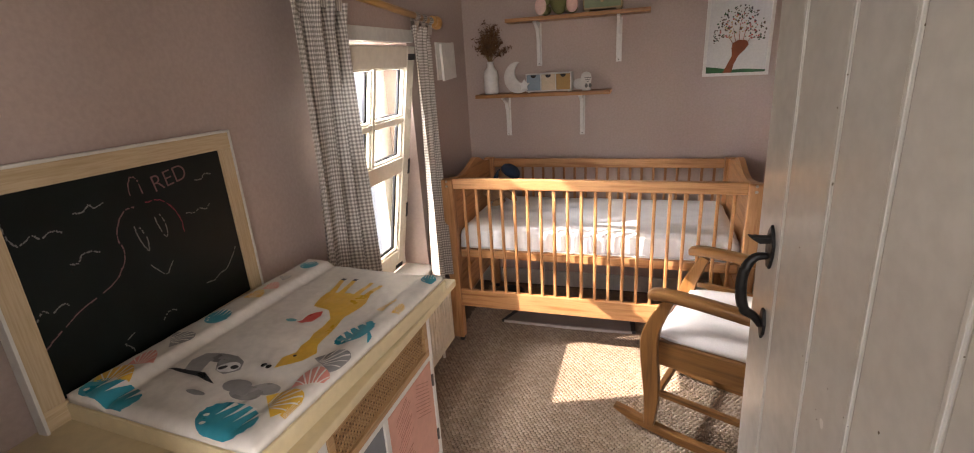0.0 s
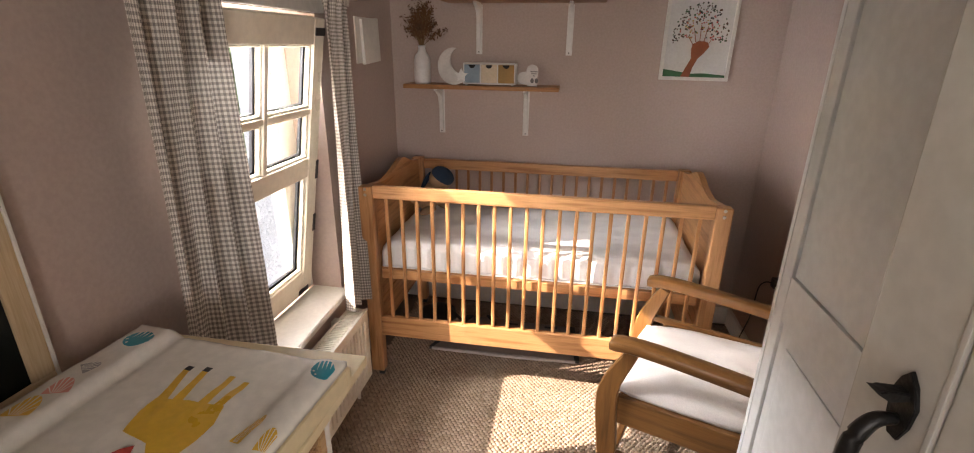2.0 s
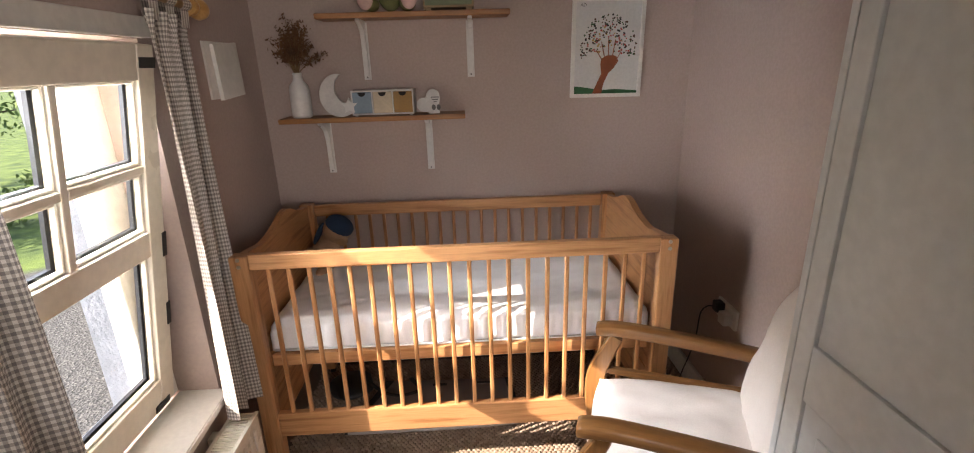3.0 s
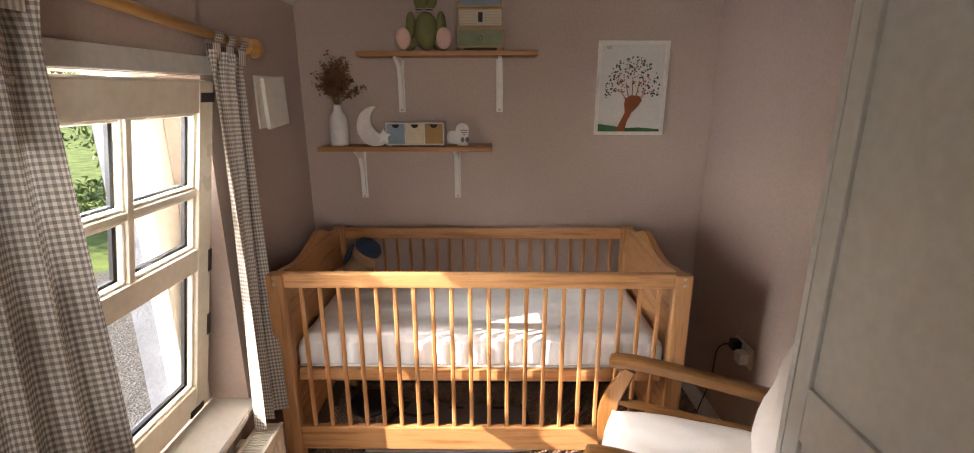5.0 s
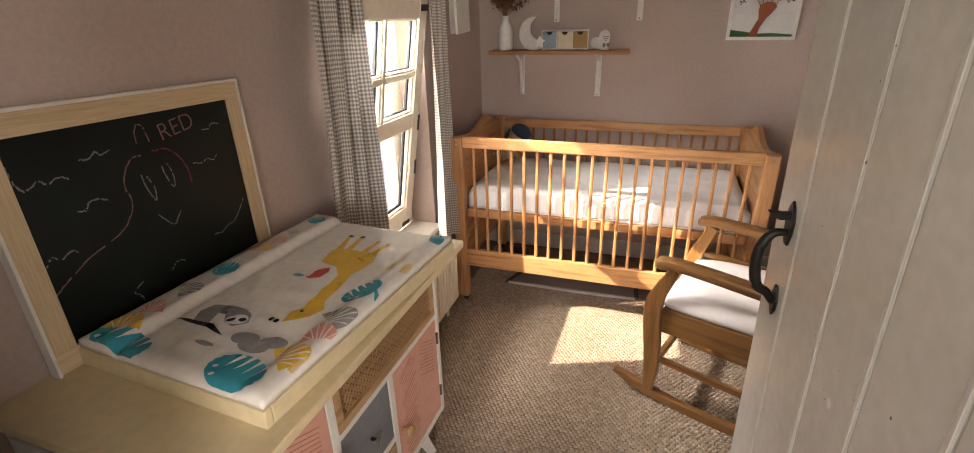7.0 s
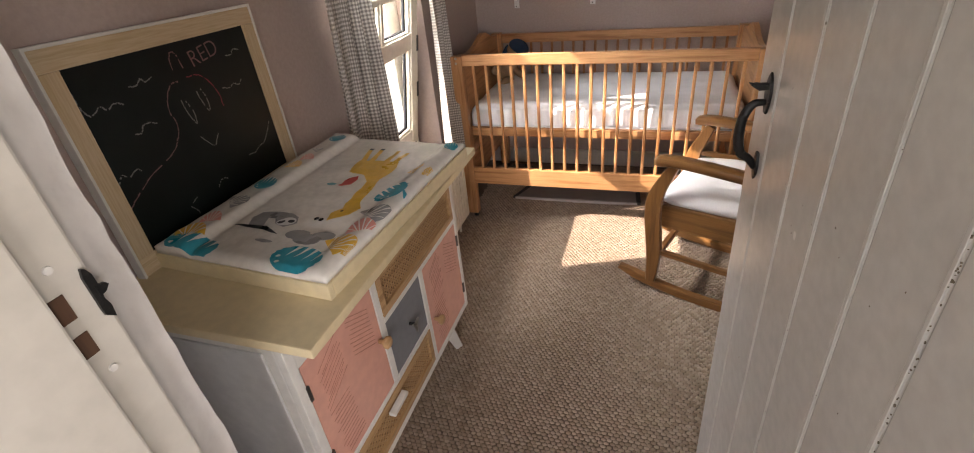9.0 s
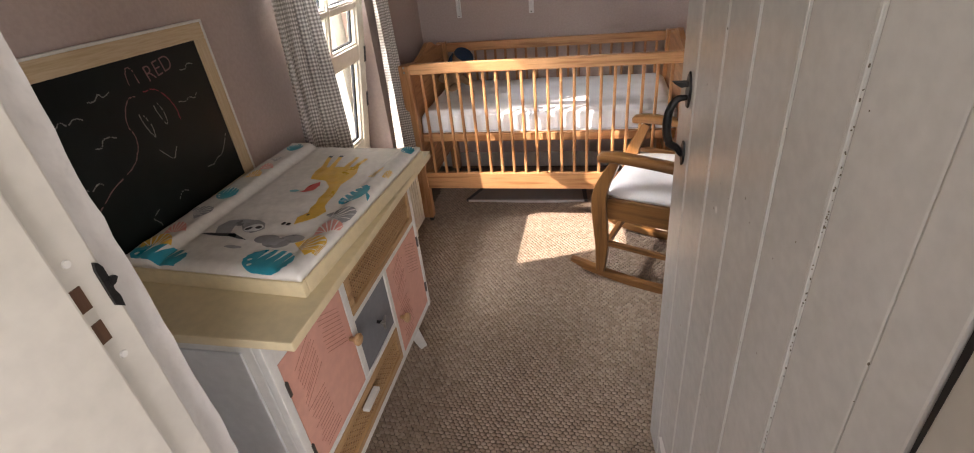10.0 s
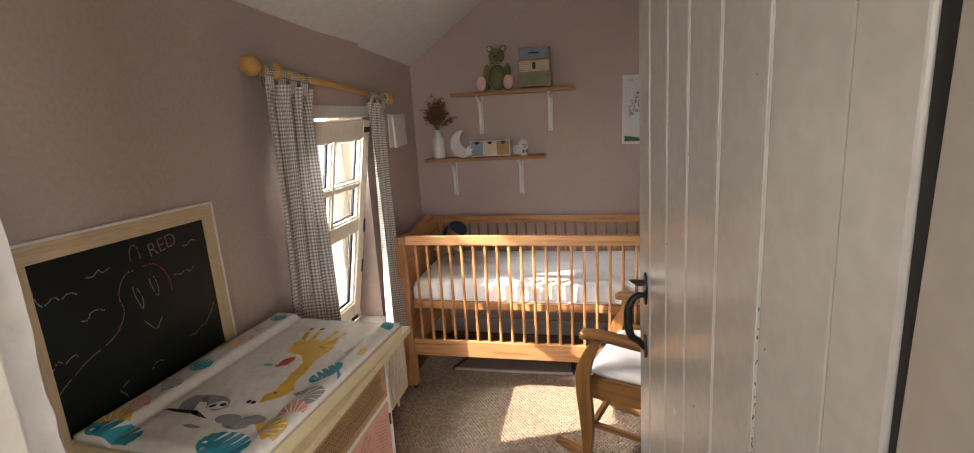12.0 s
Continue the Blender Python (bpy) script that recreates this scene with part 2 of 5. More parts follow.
# sloping ceiling and flat ceiling
bm = bmesh.new()
vs = []
for y in (0.0, BACK + 0.02):
    e = 1.955 + (BACK - y) * 0.03
    for dx, dz in ((0, 0), (0.78, 0.546), (2.3, 0.546), (2.3, 0.60), (0.75, 0.60), (-0.06, 0.02)):
        vs.append(bm.verts.new((wall_x(y) + dx, y, e + dz)))
for i in range(6):
    j = (i + 1) % 6
    bm.faces.new((vs[i], vs[j], vs[j + 6], vs[i + 6]))
bm.faces.new(vs[:6][::-1]); bm.faces.new(vs[6:])
structure("ceiling", bm, CEILING, "white sloping attic ceiling", "ceiling")
CARPETBASE = mottled("carpet_backing", (0.14, 0.10, 0.07), (0.18, 0.13, 0.09), 0.95, 8, 90, 0.6)
structure("floor", box(-1.0, 2.4, -1.6, BACK + 0.1, -0.06, -0.006), CARPETBASE, "floor under the beige loop carpet", "floor")
structure("wall_lower_storey", box(-0.78, 2.38, -1.5, BACK + 0.28, -2.6, -0.062), LANDING, "pale rendered walls of the storey below", "wall")
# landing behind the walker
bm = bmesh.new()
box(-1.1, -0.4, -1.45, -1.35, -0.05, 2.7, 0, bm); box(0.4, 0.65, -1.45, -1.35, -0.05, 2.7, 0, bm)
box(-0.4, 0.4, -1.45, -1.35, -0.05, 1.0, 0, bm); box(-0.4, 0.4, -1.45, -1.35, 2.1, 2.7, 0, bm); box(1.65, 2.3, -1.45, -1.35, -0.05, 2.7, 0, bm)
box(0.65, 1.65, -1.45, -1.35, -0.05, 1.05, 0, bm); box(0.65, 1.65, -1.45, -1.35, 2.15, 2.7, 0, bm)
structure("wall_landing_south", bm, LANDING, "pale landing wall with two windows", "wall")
structure("wall_landing_west", box(-1.1, -1.0, -1.35, 0.42, -0.05, 2.7), LANDING, "pale landing wall", "wall")
# unseen east wall, its opening added to hold the side fill lamp
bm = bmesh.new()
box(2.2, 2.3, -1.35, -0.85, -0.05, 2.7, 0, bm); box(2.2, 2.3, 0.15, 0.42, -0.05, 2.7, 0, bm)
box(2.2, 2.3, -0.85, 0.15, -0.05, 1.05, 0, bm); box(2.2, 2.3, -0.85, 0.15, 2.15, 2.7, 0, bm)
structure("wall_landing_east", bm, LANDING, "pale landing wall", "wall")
structure("ceiling_landing", box(-1.1, 2.4, -1.45, 0.42, 2.6, 2.7), CEILING, "white landing ceiling", "ceiling")

# skirting boards
for nm, b in (("baseboard", (-0.49, RIGHT, BACK - 0.018, BACK, 0, 0.11)), ("baseboard", (RIGHT - 0.018, RIGHT, 2.1, BACK - 0.018, 0, 0.11))):
    structure(nm, box(*b, 0.005), WHITE, "white painted skirting board", "skirting board")

# ---- door frame and plank door ----
frame_ob = tagged(new("door_frame"), "white painted door frame with an old mortised jamb", "door frame", "", "structure")
part("jamb", box(DX0 - 0.025, DX0, 0.40, 0.64, 0, DTOP, 0.003), JAMBPAINT, frame_ob)
part("jamb", box(0.894, DX1 + 0.06, 0.40, 0.620, 0, DTOP, 0.003), JAMBPAINT, frame_ob)
part("door_stop", box(DX0, DX0 + 0.012, 0.44, 0.594, 0, DTOP, 0.003), JAMBPAINT, frame_ob)
part("head", box(DX0 - 0.025, DX1 + 0.025, 0.40, 0.64, DTOP, DTOP + 0.025, 0.003), DOORPAINT, frame_ob)
RAWWOOD = timber("raw_mortise_wood", (0.09, 0.042, 0.02), (0.02, 0.01, 0.006), "z", 0.8, 1, False)
for z0, z1 in ((1.238, 1.265), (1.197, 1.222)):
    part("mortise", box(DX0 - 0.001, DX0 + 0.0015, 0.598, 0.611, z0, z1), RAWWOOD, frame_ob, "bare wood in an old lock mortise")
for z in (1.290, 1.172):
    part("screw_head", moved(lathe([(0.0045, 0), (0.004, 0.002)], 10), Matrix.Translation((DX0, 0.612, z)) @ Matrix.Rotation(math.pi / 2, 4, "Y")), DOORPAINT, frame_ob)
keeper = thing("latch_keeper", pose(DX0 + 0.002, 0.634, 1.250) @ Matrix.Diagonal((0.6, 0.46, 0.46, 1)), "black iron latch keeper on the door jamb", "latch")
part("plate", prism([(-0.008, -0.055), (0.008, -0.07), (0.011, -0.04), (0.006, -0.02), (0.009, 0.0), (0.009, 0.04), (0.003, 0.055), (-0.004, 0.06), (-0.009, 0.04), (-0.009, -0.04)], "x", -0.002, 0.004), IRON, keeper)
part("hook", prism([(0.0, -0.012), (0.016, -0.008), (0.026, 0.002), (0.022, 0.009), (0.012, 0.012), (0.0, 0.012)], "x", -0.002, 0.006, None, 0.001), IRON, keeper)

# The leaf: local x runs from the hinge to the free edge, local y faces the landing side.
HINGE, FREE = Vector((0.926, 0.641, 0)), Vector((0.843, 1.468, 0))
way = (FREE - HINGE).normalized()
LEAF = (FREE - HINGE).length
side = Vector((0, 0, 1)).cross(way)
door = thing("plank_door", Matrix(((way.x, side.x, 0, HINGE.x), (way.y, side.y, 0, HINGE.y), (0, 0, 1, 0.012), (0, 0, 0, 1))) @ Matrix.Rotation(radians(-1.15), 4, "X"), "white painted tongue-and-groove plank door standing open", "door")
tagged(door, kind="structure")
seams = [0.0, 0.072, 0.197, 0.328, 0.460, 0.582, 0.720, LEAF]
for k, (a, b) in enumerate(zip(seams, seams[1:])):
    plank = part("plank", box(a + 0.0008, b - 0.0008, -0.028, 0.0012 if k == 0 else 0.0, 0, 1.96, 0.003), DOORPAINT, door)
    if k > 1:
        part("bead", box(a + 0.003, a + 0.009, 0.0003, 0.0014, 0.002, 1.958, 0.001), DOORPAINT, plank)
# black strip added to draw the shade in the hinge gap
part("hinge_gap_shade", box(-0.016, -0.001, -0.030, -0.002, 0.0, 1.96), BLACK, door, "black strip standing in for the shade of the hinge gap")
for z in (0.22, 1.0, 1.68):
    part("ledge", box(0.03, LEAF - 0.03, -0.052, -0.028, z, z + 0.12, 0.006), DOORPAINT, door)
HX = LEAF - 0.072
handle = part("handle", moved(prism([(-0.006, -0.035), (0.006, -0.035), (0.014, -0.015), (0.017, 0.008), (0.010, 0.028), (0.0, 0.04), (-0.010, 0.028), (-0.017, 0.008), (-0.014, -0.015)], "y", 0.0, 0.005, None, 0.001), Matrix.Translation((HX, 0, 1.192))), IRON, door, "black wrought iron thumb latch handle")
part("foot_plate", moved(prism([(-0.005, 0.025), (0.005, 0.025), (0.013, 0.0), (0.010, -0.02), (0.0, -0.032), (-0.010, -0.02), (-0.013, 0.0)], "y", 0.0, 0.005, None, 0.001), Matrix.Translation((HX, 0, 1.055))), IRON, handle)
part("grip", tube(spline([(HX, 0.004, 1.178), (HX, 0.024, 1.175), (HX, 0.038, 1.152), (HX, 0.041, 1.115), (HX, 0.034, 1.08), (HX, 0.017, 1.066), (HX, 0.005, 1.048)], 5), [0.006 + 0.0035 * math.sin(math.pi * i / 30) for i in range(31)], 8), IRON, handle, "", True)
part("thumb_lever", moved(prism([(0.0, -0.004), (0.02, -0.005), (0.032, 0.003), (0.037, 0.008), (0.026, 0.007), (0.0, 0.006)], "x", -0.008, 0.008, None, 0.002), Matrix.Translation((HX, 0, 1.206))), IRON, handle)
# chips and dents in the paint along the planks
rng = random.Random(21)
CHIP = mottled("bare_chip", (0.10, 0.075, 0.05), (0.20, 0.16, 0.11), 0.9, 30, 90, 0.3)
for i in range(110):
    if i < 64:
        sx, sz = seams[2] + rng.gauss(0, 0.0012), rng.gauss(*((1.31, 0.05), (1.22, 0.02), (1.10, 0.03), (0.98, 0.05), (0.83, 0.03))[i % 5])
    elif i < 84:
        sx, sz = rng.choice((seams[3], seams[4], seams[5], seams[1])) + rng.gauss(0, 0.0012), rng.uniform(0.6, 1.75)
    else:
        sx, sz = rng.uniform(0.08, LEAF - 0.03), rng.uniform(0.5, 1.8)
    r = rng.uniform(0.0003, 0.0008) * (1.8 if i % 7 == 0 else 1.0)
    pts = [(sx + r * math.cos(a) * rng.uniform(0.6, 1.2), sz + r * 1.9 * math.sin(a) * rng.uniform(0.6, 1.2)) for a in [k * math.pi / 3 for k in range(6)]]
    part("paint_chip", prism(pts, "y", -0.0005, 0.0006), CHIP, door)

# ---- window ----
def glass(name):
    m, n, l, b = material(name, 0.02)
    b.inputs["Base Color"].default_value = (0.96, 0.98, 0.97, 1)
    b.inputs["Transmission Weight"].default_value = 1.0
    b.inputs["IOR"].default_value = 1.02
    return m


GLASS = glass("window_glass")
# white render, darkened and blued so its colour carries the shade
RENDERSHADED = mottled("blue_shaded_render", (0.15, 0.175, 0.215), (0.20, 0.23, 0.28), 0.9, 12, 60, 0.9, 0, 0.006)
wf = tagged(new("window_1"), "white timber cottage window with its sash tilted inwards", "window", "", "structure")
FX = -0.60
for y0, y1, z0, z1 in ((WY0 - 0.04, WY0 + 0.03, WZ0, WZ1), (WY1 - 0.12, WY1, WZ0, WZ1), (WY0 + 0.03, WY1 - 0.12, WZ1 + 0.01, WZ1 + 0.07), (WY0 + 0.03, WY1 - 0.12, WZ0, WZ0 + 0.03)):
    part("fixed_frame", box(FX - 0.075, FX - 0.012, y0, y1, z0, z1, 0.004), WHITE, wf)
# proud white strip added in place of the bright, sunlit soffit
part("lit_soffit_strip", box(wall_x(2.4) - 0.03, wall_x(2.4) + 0.012, WY0 - 0.05, WY1 + 0.02, WZ1 - 0.004, WZ1 + 0.05, 0.003), WHITE, wf, "white strip standing in for the sunlit reveal soffit")
# sash in its own plane: built upright with the inner face at x = 0, then tilted about its foot
SY0, SY1, SZ0, SH = 1.975, 2.74, 0.52, 1.045
tilt = Matrix.Translation((-0.594, 0, SZ0)) @ Matrix.Rotation(math.atan(0.17), 4, "Y")
ST = 0.058
rails = [(0, 0.10), (0.52, 0.595), (SH - 0.035, SH + 0.055)]
sash = part("sash", moved(box(-0.055, 0, SY0, SY0 + ST + 0.01, 0, SH + 0.055, 0.004), tilt), SASHPAINT, wf, "cream painted sash")
part("stile", moved(box(-0.055, 0, SY1 - ST - 0.01, SY1, 0, SH + 0.055, 0.004), tilt), SASHPAINT, sash)
for a, b in rails:
    part("rail", moved(box(-0.053, -0.002, SY0 + ST + 0.01, SY1 - ST - 0.01, a, b, 0.004), tilt), SASHPAINT, sash)
GY0, GY1 = SY0 + ST + 0.01, SY1 - ST - 0.01
GM = 2.39
part("muntin", moved(box(-0.045, -0.004, GM - 0.011, GM + 0.011, 0.595, SH - 0.035, 0.004), tilt), SASHPAINT, sash)
for y0, y1 in ((GY0, GM - 0.011), (GM + 0.011, GY1)):
    part("muntin", moved(box(-0.045, -0.004, y0, y1, 0.765, 0.787, 0.004), tilt), SASHPAINT, sash)
SEAL = plain("dark_glazing_seal", (0.05, 0.055, 0.065), 0.4)
for y0, y1, z0, z1 in ((GY0, GY1, 0.10, 0.52), (GY0, GM - 0.011, 0.595, 0.765), (GM + 0.011, GY1, 0.595, 0.765), (GY0, GM - 0.011, 0.787, SH - 0.035), (GM + 0.011, GY1, 0.787, SH - 0.035)):
    pane = part("pane", moved(box(-0.036, -0.030, y0, y1, z0, z1), tilt), GLASS, sash)
    pane.visible_shadow = False
    b = bmesh.new()
    s = 0.012
    for q in ((y0, y0 + s, z0, z1), (y1 - s, y1, z0, z1), (y0 + s, y1 - s, z0, z0 + s), (y0 + s, y1 - s, z1 - s, z1)):
        box(-0.047, -0.037, *q, 0, b)
    part("glazing_bar_seal", moved(b, tilt), SEAL, sash)
    bd = bmesh.new()
    s = 0.009
    for q in ((y0, y0 + s, z0, z1), (y1 - s, y1, z0, z1), (y0 + s, y1 - s, z0, z0 + s), (y0 + s, y1 - s, z1 - s, z1)):
        box(-0.029, -0.012, *q, 0.003, bd, 1)
    part("bead", moved(bd, tilt), SASHPAINT, sash)
# dark pads of hardware along the sash edge
for y0, y1, z0, z1 in ((SY1 - 0.065, SY1 + 0.002, SH - 0.003, SH + 0.024), (SY1 - 0.015, SY1 + 0.003, 0.50, 0.575), (SY1 - 0.015, SY1 + 0.003, 0.27, 0.345), (SY1 - 0.10, SY1 - 0.03, -0.001, 0.022), (SY1 - 0.42, SY1 - 0.33, -0.001, 0.022)):
    part("hardware_pad", moved(box(-0.02, 0.0025, y0, y1, z0, z1), tilt), BLACK, sash, "black draught and hinge pad")
# sill and plaster reveals
bm = prism([(wall_x(WY0) + 0.035, WY0 - 0.0), (wall_x(WY1) + 0.035, WY1), (FX - 0.01, WY1), (FX - 0.01, WY0)], "z", WZ0 - 0.03, WZ0 - 0.002, None, 0.004)
structure("window_sill", bm, WHITE, "white painted inner window sill", "window sill")
bm = bmesh.new()
box(FX - 0.01, wall_x(WY1) + 0.001, WY1 - 0.006, WY1 + 0.004, WZ0, WZ1, 0, bm)
box(FX - 0.01, wall_x(WY1) + 0.006, WY0 + 0.006, WY1 - 0.006, WZ1 - 0.006, WZ1 + 0.004, 0, bm)
structure("window_reveal", bm, PLASTER, "plastered window reveal", "window reveal")
bm = bmesh.new()
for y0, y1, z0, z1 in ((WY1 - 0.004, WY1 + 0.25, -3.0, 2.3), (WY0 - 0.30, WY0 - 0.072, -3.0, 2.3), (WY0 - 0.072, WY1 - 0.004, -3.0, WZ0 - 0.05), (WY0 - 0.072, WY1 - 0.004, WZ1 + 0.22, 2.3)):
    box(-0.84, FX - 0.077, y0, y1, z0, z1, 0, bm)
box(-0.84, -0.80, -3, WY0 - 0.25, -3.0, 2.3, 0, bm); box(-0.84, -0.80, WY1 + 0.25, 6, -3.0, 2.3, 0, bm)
structure("wall_outside", bm, RENDERSHADED, "rough white rendered outer wall, bluish shade put into its colour", "wall")

# ---- curtain rod and curtains ----
ROD0, ROD1 = Vector((-0.365, 1.80, 1.795)), Vector((-0.42, 3.03, 1.722))
rod = thing("curtain_rod", Matrix.Translation(ROD0), "turned pine curtain pole with ball finials", "curtain pole")
d = ROD1 - ROD0
part("pole", tube([(0, 0, 0), d], 0.0145, 14), RODWOOD, rod, "", True)
ball = [(0.012, -0.03), (0.02, -0.026), (0.014, -0.018), (0.022, -0.01), (0.03, 0.005), (0.033, 0.02), (0.028, 0.036), (0.015, 0.046), (0.004, 0.049)]
for p, q in ((Vector((0, 0, 0)), -d), (d, d)):
    part("finial", moved(lathe(ball, 18), Matrix.Translation(p) @ q.to_track_quat("Z", "Y").to_matrix().to_4x4()), RODWOOD, rod, "", True)
for k in (0.10, 0.97):
    p = d * k
    part("bracket", tube([(wall_x(ROD0.y + p.y) - ROD0.x, p.y, p.z - 0.02), (p.x, p.y, p.z - 0.02), (p.x, p.y, p.z)], 0.009, 10), RODWOOD, rod)
    part("ring", moved(lathe([(0.026, -0.012), (0.028, 0), (0.026, 0.012)], 16), Matrix.Translation(p) @ d.to_track_quat("Z", "Y").to_matrix().to_4x4()), RODWOOD, rod)


def gingham():
    m, n, l, b = material("grey_gingham_cotton", 0.95)
    uv, sep = n.new("ShaderNodeUVMap"), n.new("ShaderNodeSeparateXYZ")
    uv.uv_map = "cloth"
    l.new(uv.outputs[0], sep.inputs[0])
    bands = []
    for k in ("X", "Y"):
        a = n.new("ShaderNodeMath"); a.operation = "MULTIPLY"; a.inputs[1].default_value = 1 / 0.0132
        f = n.new("ShaderNodeMath"); f.operation = "FRACT"
        g = n.new("ShaderNodeMath"); g.operation = "GREATER_THAN"; g.inputs[1].default_value = 0.5
        l.new(sep.outputs[k], a.inputs[0]); l.new(a.outputs[0], f.inputs[0]); l.new(f.outputs[0], g.inputs[0])
        bands.append(g)
    s = n.new("ShaderNodeMath"); s.operation = "ADD"
    l.new(bands[0].outputs[0], s.inputs[0]); l.new(bands[1].outputs[0], s.inputs[1])
    h = n.new("ShaderNodeMath"); h.operation = "MULTIPLY"; h.inputs[1].default_value = 0.5
    l.new(s.outputs[0], h.inputs[0])
    r = ramp(n, l, h.outputs[0], [(0.0, (0.76, 0.71, 0.64)), (0.5, (0.45, 0.40, 0.35)), (1.0, (0.23, 0.205, 0.19))])
    weave = noise_tex(n, l, 420, 2)
    g = ramp(n, l, weave.outputs["Fac"], [(0.3, (0.8, 0.8, 0.8)), (0.7, (1, 1, 1))])
    l.new(mixed(n, l, r.outputs[0], g.outputs[0], 0.7), b.inputs["Base Color"])
    bump(n, l, b, weave.outputs["Fac"], 0.3, 0.001)
    tr = n.new("ShaderNodeBsdfTranslucent")
    l.new(mixed(n, l, r.outputs[0], g.outputs[0], 0.7), tr.inputs[0])
    mx = n.new("ShaderNodeMixShader"); mx.inputs[0].default_value = 0.025
    out = n["Material Output"]
    l.new(b.outputs[0], mx.inputs[1]); l.new(tr.outputs[0], mx.inputs[2]); l.new(mx.outputs[0], out.inputs[0])
    return m


GINGHAM = gingham()


def cloth_strip(pts_at, nu, nv, width, height, thick=0.0012):
    """A cloth sheet from a function of (u, v) in 0..1 with a uv map in metres."""
    bm = bmesh.new()
    lay = bm.loops.layers.uv.new("cloth")
    vs = [[bm.verts.new(pts_at(i / nu, j / nv)) for i in range(nu + 1)] for j in range(nv + 1)]
    for j in range(nv):
        for i in range(nu):
            f = bm.faces.new((vs[j][i], vs[j][i + 1], vs[j + 1][i + 1], vs[j + 1][i]))
            for lp, (a, b) in zip(f.loops, ((i, j), (i + 1, j), (i + 1, j + 1), (i, j + 1))):
                lp[lay].uv = (a / nu * width, b / nv * height)
    return bm


def curtain(name, top0, top1, bot0, bot1, folds, depth, phase, label):
    """Hangs between two top points and two bottom points, in folds that widen downwards."""
    t0, t1, b0, b1 = (Vector(p) for p in (top0, top1, bot0, bot1))
    c = thing(name, Matrix.Translation(t0), label, "curtain", "gingham curtains")

    def at(u, v):
        p = (t0.lerp(t1, u)).lerp(b0.lerp(b1, u), v)
        a = 2 * math.pi * folds * u + phase
        w = depth * (0.55 + 0.45 * v)
        sag = 0.012 * math.sin(3 * v + 5 * u)
        off = w * (math.sin(a) + 0.35 * math.sin(2.3 * a + 1.0 + 1.5 * v)) + sag
        along = 0.012 * math.cos(a * 1.0 + 0.6) * (0.4 + 0.6 * v)
        pinch = 0.016 * math.sin(2 * math.pi * folds * u * 2) * max(0, 0.06 - v) / 0.06
        return p + Vector((off + pinch, along, 0.006 * math.sin(a) * v)) - t0
    ob = part("cloth", cloth_strip(at, 150, 60, 0.72, 1.25), GINGHAM, c, "", True)
    n = max(2, int(folds) + 1)
    for k in range(n):
        u = (k + 0.5) / n
        p = t0.lerp(t1, u)
        q = (p.y - ROD0.y) / d.y
        r = ROD0 + d * q
        w = 0.022
        def loop(a, b, r=r, p=p, w=w):
            ang = -0.6 + (2 * math.pi - 1.2) * b + math.pi * 1.5 + 0.6 - 0.0
            rad = 0.0175
            return Vector((r.x + rad * math.cos(ang), r.y + (a - 0.5) * 2 * w, r.z + rad * math.sin(ang) - (0.05 if b in (0.0, 1.0) else 0))) - t0
        part("tab", cloth_strip(loop, 4, 18, 0.045, 0.13), GINGHAM, c, "", True)
    return c


curtain("curtain", (-0.372, 1.835, 1.747), (-0.383, 2.145, 1.735), (-0.375, 1.785, 0.46), (-0.37, 2.10, 0.44), 3.1, 0.030, 0.5, "grey and white gingham cotton curtain, drawn open, tab topped")
curtain("curtain", (-0.415, 2.735, 1.695), (-0.42, 2.985, 1.68), (-0.395, 2.69, 0.44), (-0.375, 2.845, 0.43), 2.3, 0.024, 2.0, "grey and white gingham cotton curtain hanging over the radiator")

# ---- radiator ----
rad = thing("radiator", pose(0, 0, 0), "cream enamelled panel radiator under the window", "radiator")
RX0, RX1, RY0, RY1, RZ0, RZ1 = -0.43, -0.338, 1.80, 2.75, 0.08, 0.425
part("back_panel", box(RX0, RX0 + 0.02, RY0, RY1, RZ0, RZ1 - 0.012, 0.003), RADPAINT, rad)
front = part("front_panel", box(RX1 - 0.018, RX1 - 0.006, RY0, RY1, RZ0, RZ1 - 0.004, 0.003), RADPAINT, rad, "fluted front panel")
flute_me = None
n_flutes = 26
for i in range(n_flutes):
    y = RY0 + 0.03 + (RY1 - RY0 - 0.06) * (i + 0.5) / n_flutes
    if flute_me is None:
        o = part("flute", box(RX1 - 0.0065, RX1, -0.008, 0.008, RZ0 + 0.03, RZ1 - 0.04, 0.003, None, 1), RADPAINT, front)
        flute_me = o.data
    else:
        o = new("flute", flute_me); o.parent = front
    o.location = (0, y, 0)
part("side_panel", box(RX0 + 0.021, RX1 - 0.019, RY1 - 0.004, RY1, RZ0 + 0.01, RZ1 - 0.006), RADPAINT, rad)
part("side_panel", box(RX0 + 0.021, RX1 - 0.019, RY0, RY0 + 0.004, RZ0 + 0.01, RZ1 - 0.006), RADPAINT, rad)
grille = part("grille", box(RX0, RX0 + 0.012, RY0, RY1, RZ1 - 0.011, RZ1, 0.002), RADPAINT, rad)
part("grille_edge", box(RX1 - 0.012, RX1, RY0, RY1, RZ1 - 0.003, RZ1 + 0.002, 0.001), RADPAINT, grille)
slat_me = None
